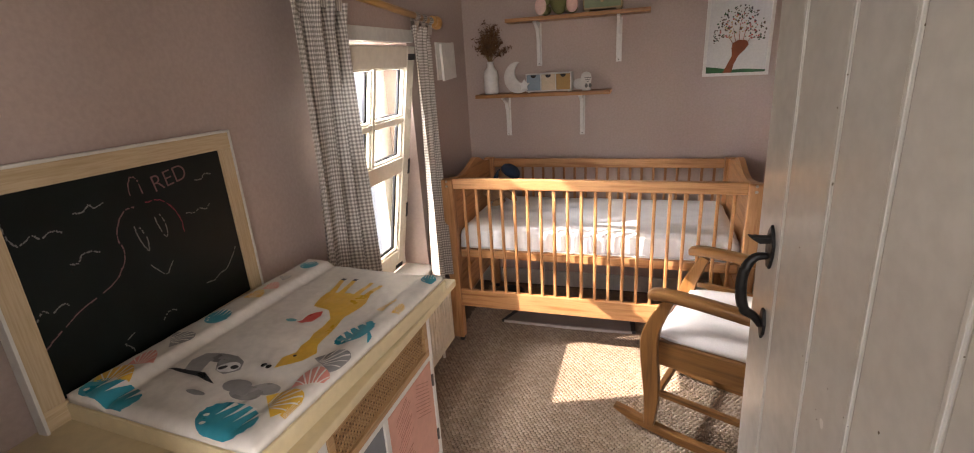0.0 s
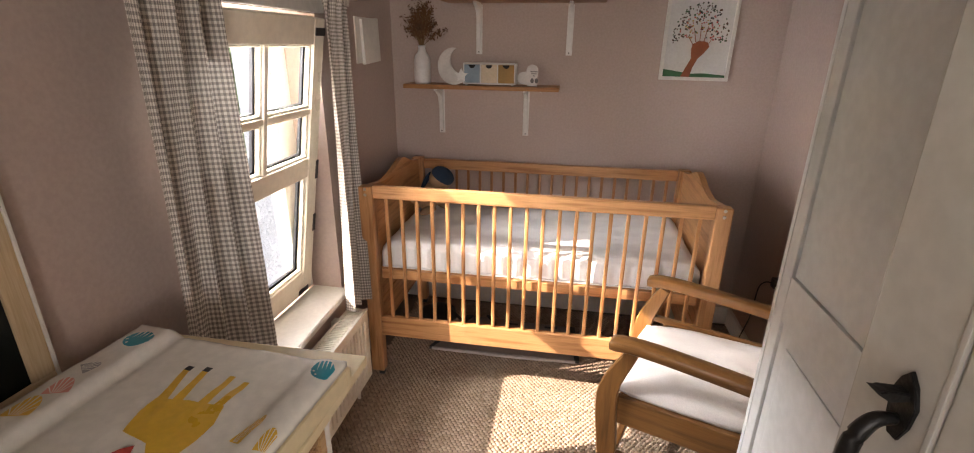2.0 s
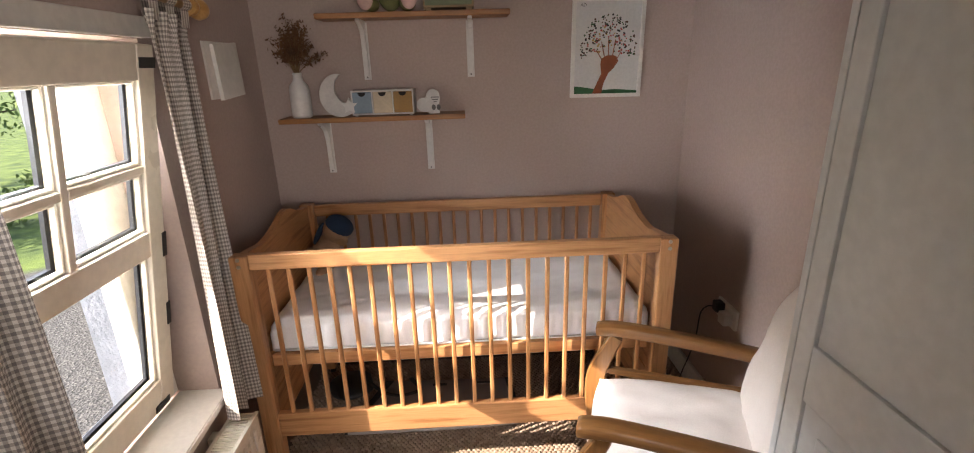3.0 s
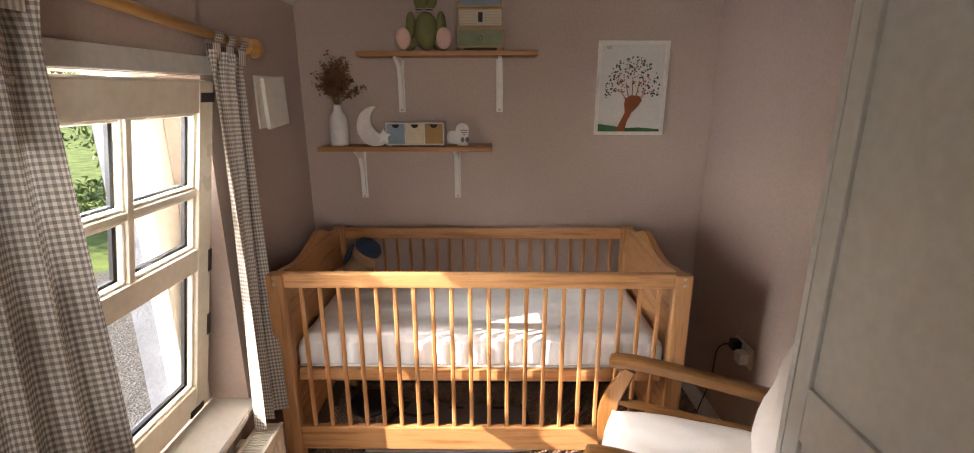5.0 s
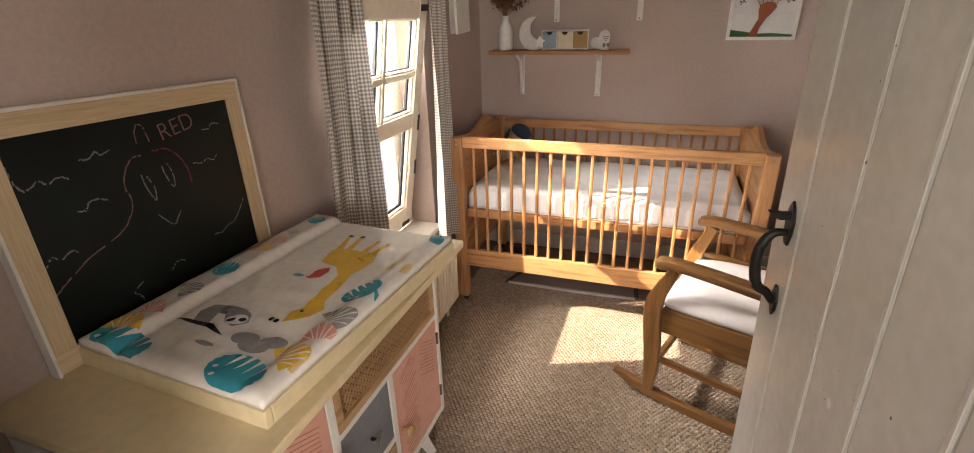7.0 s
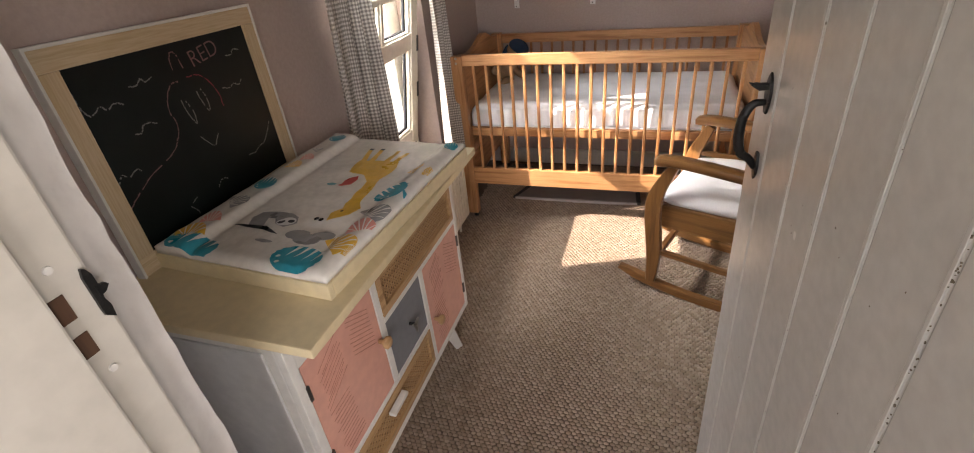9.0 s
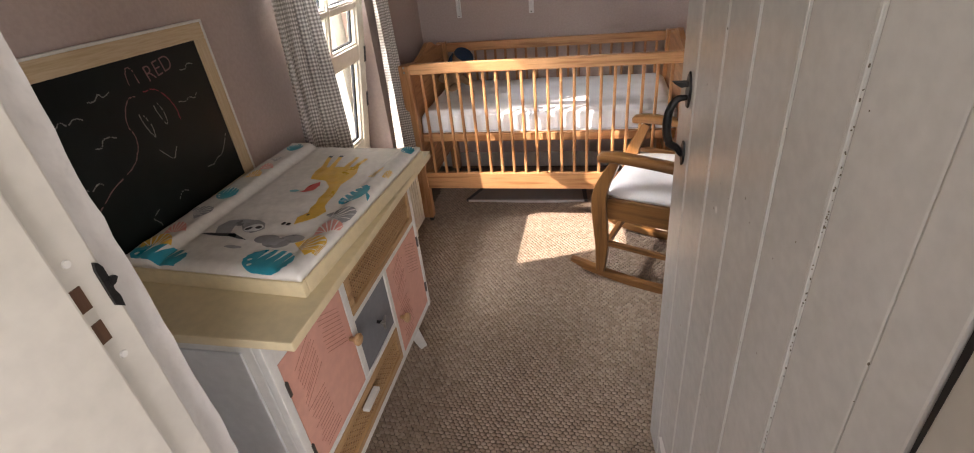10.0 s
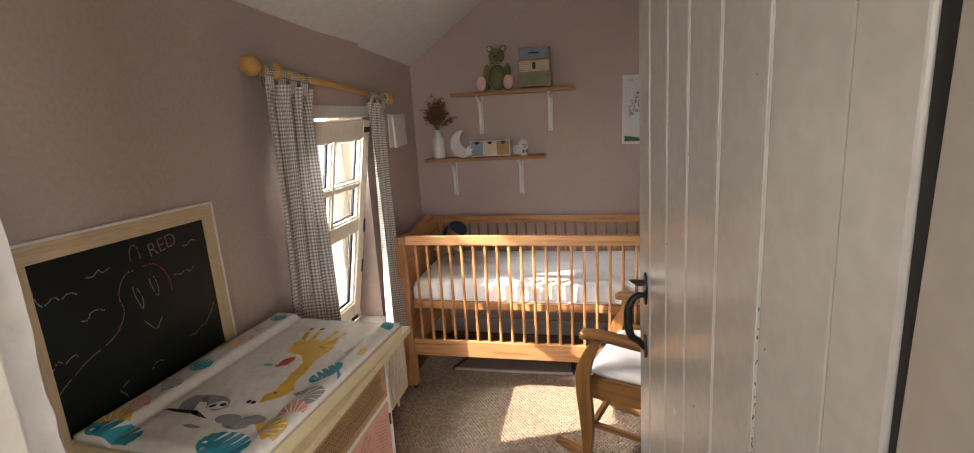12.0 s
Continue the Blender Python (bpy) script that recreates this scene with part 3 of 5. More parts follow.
for i in range(80):
    y = RY0 + 0.008 + i * (RY1 - RY0 - 0.016) / 79
    if slat_me is None:
        o = part("grille_slat", box(RX0 + 0.0125, RX1 - 0.0125, -0.003, 0.003, RZ1 - 0.008, RZ1 - 0.001), RADPAINT, grille)
        slat_me = o.data
    else:
        o = new("grille_slat", slat_me); o.parent = grille
    o.location = (0, y, 0)
part("fin_core", box(RX0 + 0.025, RX1 - 0.022, RY0 + 0.005, RY1 - 0.005, RZ0 + 0.02, RZ1 - 0.05), plain("dark_fins", (0.10, 0.10, 0.10)), rad)
for y in (RY0 + 0.08, RY1 - 0.08):
    part("wall_bracket", box(wall_x(y), RX0, y - 0.02, y + 0.02, 0.2, 0.4), RADPAINT, rad)
    part("pipe", tube([(RX0 + 0.05, y, 0), (RX0 + 0.05, y, RZ0)], 0.008, 8), RADPAINT, rad)

# white folded card panel on the wall beyond the window
wp = thing("wall_panel", pose(wall_x(3.28), 3.28, 1.535), "white folded card wall pocket", "wall pocket")
part("back_board", box(0.0, 0.012, -0.12, 0.085, -0.098, 0.10, 0.002), WHITE, wp)
part("front_board", moved(box(0.012, 0.026, -0.07, 0.12, -0.10, 0.095, 0.002), Matrix.Rotation(0.06, 4, "X")), WHITE, wp)

# ---- cot ----
cot = thing("cot", pose(0.365, 2.84, 0), "pine slatted cot bed beside the wall", "cot")
C0, C1, CD = -0.75, 0.75, 0.78
for y0, y1, lh in ((0.0, 0.05, 0.955), (CD - 0.05, CD, 0.925)):
    for x0, x1 in ((C0, C0 + 0.062), (C1 - 0.062, C1)):
        part("leg", box(x0, x1, y0, y1, 0.03, lh, 0.008, None, 3), PINE["z"], cot)
        part("castor", moved(lathe([(0.012, -0.012), (0.018, -0.01), (0.018, 0.01), (0.012, 0.012)], 12), Matrix.Translation(((x0 + x1) / 2 + 0.012, (y0 + y1) / 2, 0.018)) @ Matrix.Rotation(math.pi / 2, 4, "Y")), BLACK, cot)


def cot_side(y, zt, zb, name):
    s = part(name, box(C0 + 0.062, C1 - 0.062, y - 0.014, y + 0.014, zt - 0.055, zt, 0.006, None, 3), PINE["x"], cot)
    part("bottom_rail", box(C0 + 0.062, C1 - 0.062, y - 0.014, y + 0.014, zb - 0.10, zb, 0.006), PINE["x"], s)
    base = box(-0.0075, 0.0075, y - 0.007, y + 0.007, zb - 0.005, zt - 0.05, 0.003, None, 1)
    first = part("slat", base, PINE["z"], s)
    for i in range(20):
        o = first if i == 0 else new("slat", first.data)
        if i:
            o.parent = s
        o.location = (-0.632 + i * 0.0669, 0, 0)
    return s


cot_side(0.018, 0.96, 0.333, "front_side")
cot_side(CD - 0.02, 0.918, 0.333, "back_side")
for x0 in (C0 + 0.014, C1 - 0.040):
    top = [(0.05 + (CD - 0.10) * k / 24, 0.950 - 0.030 * k / 24 + 0.050 * math.exp(-((k / 24 - 0.62) / 0.17) ** 2) - 0.012 * math.exp(-((k / 24 - 0.22) / 0.12) ** 2)) for k in range(25)]
    part("end_panel", prism([(0.05, 0.56)] + top + [(CD - 0.05, 0.56)], "x", x0, x0 + 0.026), PINE["y"], cot, "solid end panel with a curved top")
    part("end_rail", box(x0, x0 + 0.026, 0.05, CD - 0.05, 0.22, 0.38, 0.005), PINE["y"], cot)
    part("end_rail", box(x0, x0 + 0.026, 0.05, CD - 0.05, 0.385, 0.545, 0.005), PINE["y"], cot)
for y0, y1 in ((0.04, 0.062), (CD - 0.062, CD - 0.04)):
    part("base_rail", box(C0 + 0.066, C1 - 0.066, y0, y1, 0.515, 0.56, 0.004), PINE["x"], cot)
for i in range(9):
    y = 0.09 + i * 0.075
    part("base_slat", box(C0 + 0.04, C1 - 0.04, y - 0.02, y + 0.02, 0.545, 0.558, 0.003), PINE["x"], cot)
for x in (C0 + 0.031, C1 - 0.031):
    for z in (0.945, 0.92):
        part("bolt", moved(lathe([(0.007, 0), (0.006, 0.003), (0.003, 0.0035)], 12), Matrix.Translation((x, 0.0, z)) @ Matrix.Rotation(math.pi / 2, 4, "X")), plain("brass", (0.55, 0.52, 0.47), 0.3, 0.9), cot, "brass bolt head")

mat_t = thing("cot_mattress", pose(0.365, 2.84, 0.56), "cot mattress in a wrinkled white fitted sheet", "mattress")
bm = bmesh.new()
NX, NY = 150, 60
MX, MY0, MY1 = 0.69, 0.066, 0.716


def mattress_point(u, v):
    """A rounded slab: v runs from the front hem over the top to the back hem."""
    x = (u * 2 - 1) * MX
    s = v * (0.12 + (MY1 - MY0) + 0.12)
    rr = 0.035
    if s < 0.12:
        y, z = MY0, s
    elif s < 0.12 + MY1 - MY0:
        y, z = MY0 + s - 0.12, 0.12
    else:
        y, z = MY1, 0.12 - (s - 0.12 - MY1 + MY0)
    near = min(abs(s - 0.12), abs(s - 0.12 - MY1 + MY0))
    if near < rr:
        k = (rr - near) ** 2 / (2 * rr)
        z -= k * 0.8
        y += k * 0.8 * (1 if y < 0.4 else -1)
    e = min(u, 1 - u) * 2 * MX
    if e < 0.06:
        z -= (0.06 - e) ** 2 * 9 * (z / 0.12)
    hem = max(0.0, 1 - abs(s - 0.05) / 0.11)
    pucker = 0.014 * hem * (noise.noise((x * 26, 3.1, s * 3)) + 0.6 * noise.noise((x * 55, 7.7, s * 4)))
    wr = 0.007 * noise.noise((x * 3 + y * 9, y * 5 - x * 5, 1.3)) + 0.006 * abs(noise.noise((x * 5 - y * 16, y * 12, 8)))
    return (x, y - pucker, 0.004 + z + wr + pucker * 0.4)


vs = [[bm.verts.new(mattress_point(i / NX, j / NY)) for i in range(NX + 1)] for j in range(NY + 1)]
for j in range(NY):
    for i in range(NX):
        bm.faces.new((vs[j][i], vs[j][i + 1], vs[j + 1][i + 1], vs[j + 1][i]))
for i0 in (0, NX):
    col = [vs[j][i0] for j in range(NY + 1)]
    bm.faces.new(col)
bm.faces.new(vs[0] + vs[NY][::-1])
part("fitted_sheet", bm, SHEET, mat_t, "", True)
part("hem", tube([(-MX + 0.01, MY0 - 0.004, 0.006), (-0.3, MY0 - 0.006, 0.005), (0.3, MY0 - 0.006, 0.005), (MX - 0.01, MY0 - 0.004, 0.006)], 0.004, 6), SHEET, mat_t, "gathered elastic hem", True)

# ---- wardrobe ----
wd = thing("wardrobe", pose(0.985, 2.075, 0), "grey white fitted wardrobe with panelled doors", "wardrobe")
WL, WH = 1.36, 2.06
part("carcass", box(0.022, 0.475, -WL, -0.001, 0.0, WH, 0.003), GREYWHITE, wd)
part("end_stile", box(0.0, 0.021, -0.016, 0.0, 0.0, WH, 0.002), GREYWHITE, wd)
for k in range(2):
    y1 = -0.018 - k * 0.592
    y0 = y1 - 0.588 - 0.08 * k
    dr = part("door", box(0.008, 0.0205, y0 + 0.01, y1 - 0.01, 0.09, WH - 0.03), GREYWHITE, wd)
    for q in ((y0, y0 + 0.075, 0.08, WH - 0.02), (y1 - 0.042, y1, 0.08, WH - 0.02)):
        part("stile", box(0.0, 0.0195, *q, 0.003), GREYWHITE, dr)
    for z0, z1 in ((0.08, 0.17), (0.95, 1.06), (WH - 0.11, WH - 0.02)):
        part("rail", box(0.0, 0.0195, y0 + 0.075, y1 - 0.042, z0, z1, 0.003), GREYWHITE, dr)
    part("raised_panel", box(0.003, 0.0078, y0 + 0.115, y1 - 0.085, 0.215, 0.905, 0.003), GREYWHITE, dr)
part("plinth", box(0.03, 0.05, -WL, -0.002, 0, 0.075), GREYWHITE, wd)

# ---- dresser ----
PINK = mottled("pink_chalk_paint", (0.66, 0.33, 0.25), (0.71, 0.38, 0.29), 0.6, 4, 40, 0.15)
SLATEGREY = mottled("slate_grey_paint", (0.16, 0.165, 0.18), (0.20, 0.205, 0.22), 0.5, 5, 50, 0.12)
CANE = timber("woven_cane", (0.50, 0.31, 0.15), (0.34, 0.19, 0.08), "y", 0.55, 2, False)
SCORE = plain("scored_groove", (0.42, 0.18, 0.13), 0.8)
dresser = thing("dresser", pose(-0.40, 0.885, 0), "white cabinet with pink doors, cane drawers and cream top", "dresser")
DW, DL, DZ0, DZ1 = 0.43, 0.83, 0.315, 0.913
part("body", box(0, DW - 0.02, 0, DL, DZ0, DZ1, 0.003), WHITE, dresser)
part("top", box(-0.015, 0.518, -0.018, 0.85, 0.914, 0.935, 0.003), CREAM, dresser, "cream painted board top")
part("side_panel", box(0.02, DW - 0.045, -0.006, -0.0005, DZ0 + 0.03, DZ1 - 0.03, 0.002), GREYWHITE, dresser)
for y0, y1 in ((0, 0.022), (DL - 0.018, DL)):
    part("front_post", box(DW - 0.0195, DW, y0 - 0.001, y1, DZ0, DZ1 - 0.001, 0.002), WHITE, dresser)
for q in ((0.022, DL - 0.018, DZ1 - 0.085, DZ1 - 0.001), (0.022, DL - 0.018, DZ0, DZ0 + 0.022), (0.292, 0.316, DZ0 + 0.175, DZ1 - 0.085), (0.525, 0.545, DZ0 + 0.022, 0.678), (0.316, DL - 0.018, 0.678, 0.694), (0.022, 0.525, 0.472, 0.488)):
    part("divider", box(DW - 0.0195, DW - 0.001, *q, 0.002), WHITE, dresser)


def knob(z, y, parent):
    part("knob", moved(lathe([(0.006, 0), (0.007, 0.012), (0.015, 0.018), (0.017, 0.026), (0.012, 0.031), (0.004, 0.032)], 16), Matrix.Translation((DW, y, z)) @ Matrix.Rotation(math.pi / 2, 4, "Y")), CANE, parent, "turned wooden knob", True)


def scored_door(y0, y1, z0, z1, ky, kz):
    d_ = part("door", box(DW - 0.0185, DW - 0.002, y0 + 0.002, y1 - 0.002, z0 + 0.002, z1 - 0.002, 0.002), PINK, dresser, "pink painted door with scored chevrons")
    rng = random.Random(int(y0 * 1000))
    for i in range(26):
        zc = z0 + (z1 - z0) * (0.06 + 0.88 * i / 25)
        ym = (y0 + y1) / 2
        a = y0 + 0.03 + rng.random() * 0.02
        b = ym - 0.01 - rng.random() * 0.02
        sl = 0.5 if i > 12 else 0.06
        part("groove", prism([(a, zc), (b, zc + sl * (b - a)), (b, zc + sl * (b - a) + 0.0014), (a, zc + 0.0014)], "x", DW - 0.0025, DW - 0.0012), SCORE, d_) if zc + sl * (b - a) < z1 - 0.01 else None
        a2, b2 = ym + 0.01 + rng.random() * 0.02, y1 - 0.03
        if i > 12 and zc + 0.5 * (b2 - a2) < z1 - 0.01:
            part("groove", prism([(a2, zc + 0.5 * (b2 - a2)), (b2, zc), (b2, zc + 0.0014), (a2, zc + 0.5 * (b2 - a2) + 0.0014)], "x", DW - 0.0025, DW - 0.0012), SCORE, d_)
    knob(kz, ky, d_)
    for z in (z0 + 0.07, z1 - 0.07):
        hy = y0 + 0.001 if ky > (y0 + y1) / 2 else y1 - 0.001
        part("hinge", box(DW - 0.004, DW + 0.003, hy - 0.004, hy + 0.004, z - 0.02, z + 0.02, 0.001), plain("dark_steel", (0.12, 0.11, 0.10), 0.4, 0.8), d_, "dark steel hinge")


scored_door(0.022, 0.292, 0.488, DZ1 - 0.085, 0.272, 0.66)
scored_door(0.545, DL - 0.018, DZ0 + 0.022, 0.678, 0.565, 0.475)
g = part("drawer_front", box(DW - 0.0185, DW - 0.004, 0.318, 0.523, 0.49, 0.676, 0.002), SLATEGREY, dresser, "slate grey drawer front")
part("pull", tube([(DW, 0.42, 0.585), (DW + 0.02, 0.42, 0.585)], 0.005, 8), IRON, g)
for a in range(3):
    t_ = a * 2.09 + 0.5
    part("pull_petal", tube([(DW + 0.02, 0.42, 0.585), (DW + 0.021, 0.42 + 0.02 * math.cos(t_), 0.585 + 0.024 * math.sin(t_))], [0.006, 0.003], 6), plain("pewter", (0.3, 0.29, 0.27), 0.35, 0.9), g)


def cane_drawer(y0, y1, z0, z1):
    f = part("drawer_front", box(DW - 0.019, DW - 0.012, y0, y1, z0, z1), plain("dark_cane_back", (0.16, 0.09, 0.045), 0.9), dresser, "drawer front of woven cane in a wooden frame")
    for q in ((y0, y0 + 0.022, z0, z1), (y1 - 0.022, y1, z0, z1), (y0 + 0.022, y1 - 0.022, z0, z0 + 0.022), (y0 + 0.022, y1 - 0.022, z1 - 0.022, z1)):
        part("drawer_frame", box(DW - 0.0115, DW, *q, 0.002), CANE, f)
    b = bmesh.new()
    a0, a1, c0, c1 = y0 + 0.022, y1 - 0.022, z0 + 0.022, z1 - 0.022
    y = a0 + 0.003
    while y < a1 - 0.002:
        box(DW - 0.0105, DW - 0.0085, y, y + 0.0032, c0, c1, 0, b); y += 0.010
    z = c0 + 0.003
    while z < c1 - 0.002:
        box(DW - 0.0085, DW - 0.0065, a0, a1, z, z + 0.0032, 0, b); z += 0.010
    for sgn in (1, -1):
        w = a0 - (c1 - c0)
        while w < a1:
            p0, p1 = max(w, a0), min(w + (c1 - c0), a1)
            if p1 - p0 > 0.004:
                za, zb = (c0 + (p0 - w), c0 + (p1 - w)) if sgn > 0 else (c1 - (p0 - w), c1 - (p1 - w))
                prism([(p0, za), (p0 + 0.002, za), (p1, zb - sgn * 0.002), (p1, zb)], "x", DW - 0.0065, DW - 0.005, b)
            w += 0.020
    tagged(part("cane_weave", b, CANE, f, "open woven cane"), kind="stuff")
    return f


cane_drawer(0.318, DL - 0.02, 0.696, DZ1 - 0.087)
f2 = cane_drawer(0.024, 0.523, DZ0 + 0.024, 0.470)
part("handle", box(DW, DW + 0.02, 0.23, 0.31, 0.43, 0.442, 0.003), WHITE, f2, "white bar handle")
for x, y, sx, sy in ((0.35, 0.09, -0.03, -0.10), (0.35, DL - 0.09, -0.03, 0.17), (0.06, 0.09, 0.02, -0.10), (0.06, DL - 0.09, 0.02, 0.17)):
    part("leg", tube([(x + sx, y + sy, 0), (x, y, DZ0)], [0.022, 0.034], 4), WHITE, dresser)
    part("leg_block", box(x - 0.03, x + 0.03, y - 0.03, y + 0.03, DZ0 - 0.02, DZ0 - 0.0005, 0.003), WHITE, dresser)

# changing tray and mat
tray = thing("changing_tray", pose(-0.372, 1.017, 0.935, 0, 0, -3.6), "cream painted tray frame on the dresser", "changing tray")
TW, TL = 0.455, 0.665
for q in ((0, TW, 0, 0.016), (0, TW, TL - 0.016, TL), (0, 0.016, 0.016, TL - 0.016), (TW - 0.016, TW, 0.016, TL - 0.016)):
    part("side", box(*q, 0, 0.036, 0.003), CREAM, tray)
part("base", box(0.016, TW - 0.016, 0.016, TL - 0.016, 0.001, 0.008), CREAM, tray)

MATW, MATL = TW - 0.008, TL - 0.008


def mat_height(u, v):
    """Padded mat: raised rolls along both long sides and a lower middle, softly creased."""
    e = min(u, MATW - u)
    a, b = min(1.0, max(0.0, (0.098 - u) / 0.026)), min(1.0, max(0.0, (u - MATW + 0.062) / 0.025))
    roll = 0.013 * a * a * (3 - 2 * a) + 0.006 * b * b * (3 - 2 * b) - 0.003 * math.exp(-((u - 0.100) / 0.008) ** 2)
    edge = min(e, v * 1.0, MATL - v)
    drop = -0.010 * max(0.0, 1 - edge / 0.022) ** 2
    crease = 0.002 * noise.noise((u * 7, v * 30, 2.0)) + 0.0025 * abs(noise.noise((u * 30 + v * 14, v * 9, 5.0))) + 0.0012 * noise.noise((u * 60, v * 22, 9.0)) * (1 if v < 0.10 else 0.4)
    return 0.0135 + roll + drop + crease


VINYL = mottled("white_vinyl", (0.78, 0.735, 0.66), (0.84, 0.79, 0.715), 0.22, 5, 60, 0.05)
cm = thing("changing_mat", tray.matrix_world @ pose(0.004, 0.004, 0.037), "padded white vinyl changing mat printed with colourful leaves", "changing mat")
bm = bmesh.new()
NU, NV = 60, 90
vs = [[bm.verts.new((MATW * i / NU, MATL * j / NV, mat_height(MATW * i / NU, MATL * j / NV))) for i in range(NU + 1)] for j in range(NV + 1)]
for j in range(NV):
    for i in range(NU):
        bm.faces.new((vs[j][i], vs[j][i + 1], vs[j + 1][i + 1], vs[j + 1][i]))
rim = [vs[0][i] for i in range(NU + 1)] + [vs[j][NU] for j in range(1, NV + 1)] + [vs[NV][i] for i in range(NU - 1, -1, -1)] + [vs[j][0] for j in range(NV - 1, 0, -1)]
low = [bm.verts.new((v.co.x, v.co.y, 0.0)) for v in rim]
for i in range(len(rim)):
    j = (i + 1) % len(rim)
    bm.faces.new((rim[i], low[i], low[j], rim[j]))
bm.faces.new(low)
part("pad", bm, VINYL, cm, "", True)
INK = {k: plain("print_" + k, c, 0.3, 0, 0.06) for k, c in {"yellow": (0.78, 0.46, 0.05), "teal": (0.02, 0.30, 0.38), "grey": (0.30, 0.29, 0.28), "coral": (0.74, 0.30, 0.24), "black": (0.02, 0.02, 0.02), "red": (0.62, 0.07, 0.05), "pale": (0.72, 0.71, 0.69), "white": (0.80, 0.755, 0.68), "wing": (0.10, 0.38, 0.40)}.items()}


def print_patch(name, polys, ink, lift=0.0012):
    """Printed shapes that follow the mat's surface; polys in metres across and along the mat."""
    if name == "printed_shape" and len(polys) > 1:
        return [print_patch(name, [p], ink, lift) for p in polys]
    bm = bmesh.new()
    for poly in polys:
        f = bm.faces.new([bm.verts.new((min(max(x * 0.981 + 0.024, 0.004), MATW - 0.004), min(max(y * 0.981 - 0.003, 0.004), MATL - 0.004), 0)) for x, y in poly])
    bmesh.ops.triangulate(bm, faces=bm.faces[:])
    for _ in range(6):
        es = [e for e in bm.edges if e.calc_length() > 0.008]
        if not es:
            break
        bmesh.ops.subdivide_edges(bm, edges=es, cuts=1)
        bmesh.ops.triangulate(bm, faces=[f for f in bm.faces if len(f.verts) > 3])
    for v in bm.verts:
        v.co.z = mat_height(min(max(v.co.x, 0.0), MATW), min(max(v.co.y, 0.0), MATL)) + lift
    return part(name, bm, INK[ink], cm, "", True)


def ellipse(cx, cy, rx, ry, rot=0, n=20):
    c, s = math.cos(rot), math.sin(rot)
    return [(cx + rx * math.cos(a) * c - ry * math.sin(a) * s, cy + rx * math.cos(a) * s + ry * math.sin(a) * c) for a in [2 * math.pi * k / n for k in range(n)]]


def turned(pts, cx, cy, rot):
    c, s = math.cos(rot), math.sin(rot)
    return [(cx + x * c - y * s, cy + x * s + y * c) for x, y in pts]


def half_leaf(cx, cy, rx, ry, rot, ink):
    """A dome-shaped leaf with pale ribs fanning from its base."""
    dome = [(rx * math.cos(math.pi * k / 16), -ry + 2 * ry * math.sin(math.pi * k / 16)) for k in range(17)]
    print_patch("printed_leaf", [turned(dome, cx, cy, rot)], ink)
    ribs = []
    for k in range(1, 7):
        a = math.pi * k / 7
        ex, ey = 0.97 * rx * math.cos(a), -ry + 1.94 * ry * math.sin(a)
        bx, w = 0.35 * ex, 0.035 * rx
        ribs.append(turned([(bx - w, -ry * 0.96), (bx + w, -ry * 0.96), (ex + w * 1.6, ey), (ex - w * 1.6, ey)], cx, cy, rot))
    for rib in ribs:
        print_patch("printed_rib", [rib], "white", 0.0022)


def cut_leaf(cx, cy, rx, ry, rot, ink):
    """A broad split leaf: pale slits run in from one edge, with two pale dots."""
    rim = [(rx * math.cos(2 * math.pi * k / 36) * (1 + 0.05 * math.sin(3.0 * k)), ry * math.sin(2 * math.pi * k / 36)) for k in range(36)]
    print_patch("printed_leaf", [turned(rim, cx, cy, rot)], ink)
    for k in range(4):
        x = rx * (-0.45 + 0.36 * k)
        top = ry * math.sqrt(max(0.05, 1 - (x / rx) ** 2))
        print_patch("printed_slit", [turned([(x - 0.02 * rx, -ry * 0.05), (x + 0.22 * rx, top * 0.98), (x + 0.05 * rx, top * 1.02)], cx, cy, rot)], "white", 0.0022)
    for x, y in ((-0.72, -0.15), (-0.50, -0.58)):
        print_patch("printed_dot", [turned(ellipse(x * rx, y * ry, 0.09 * rx, 0.10 * ry, 0.5, 10), cx, cy, rot)], "white", 0.0022)


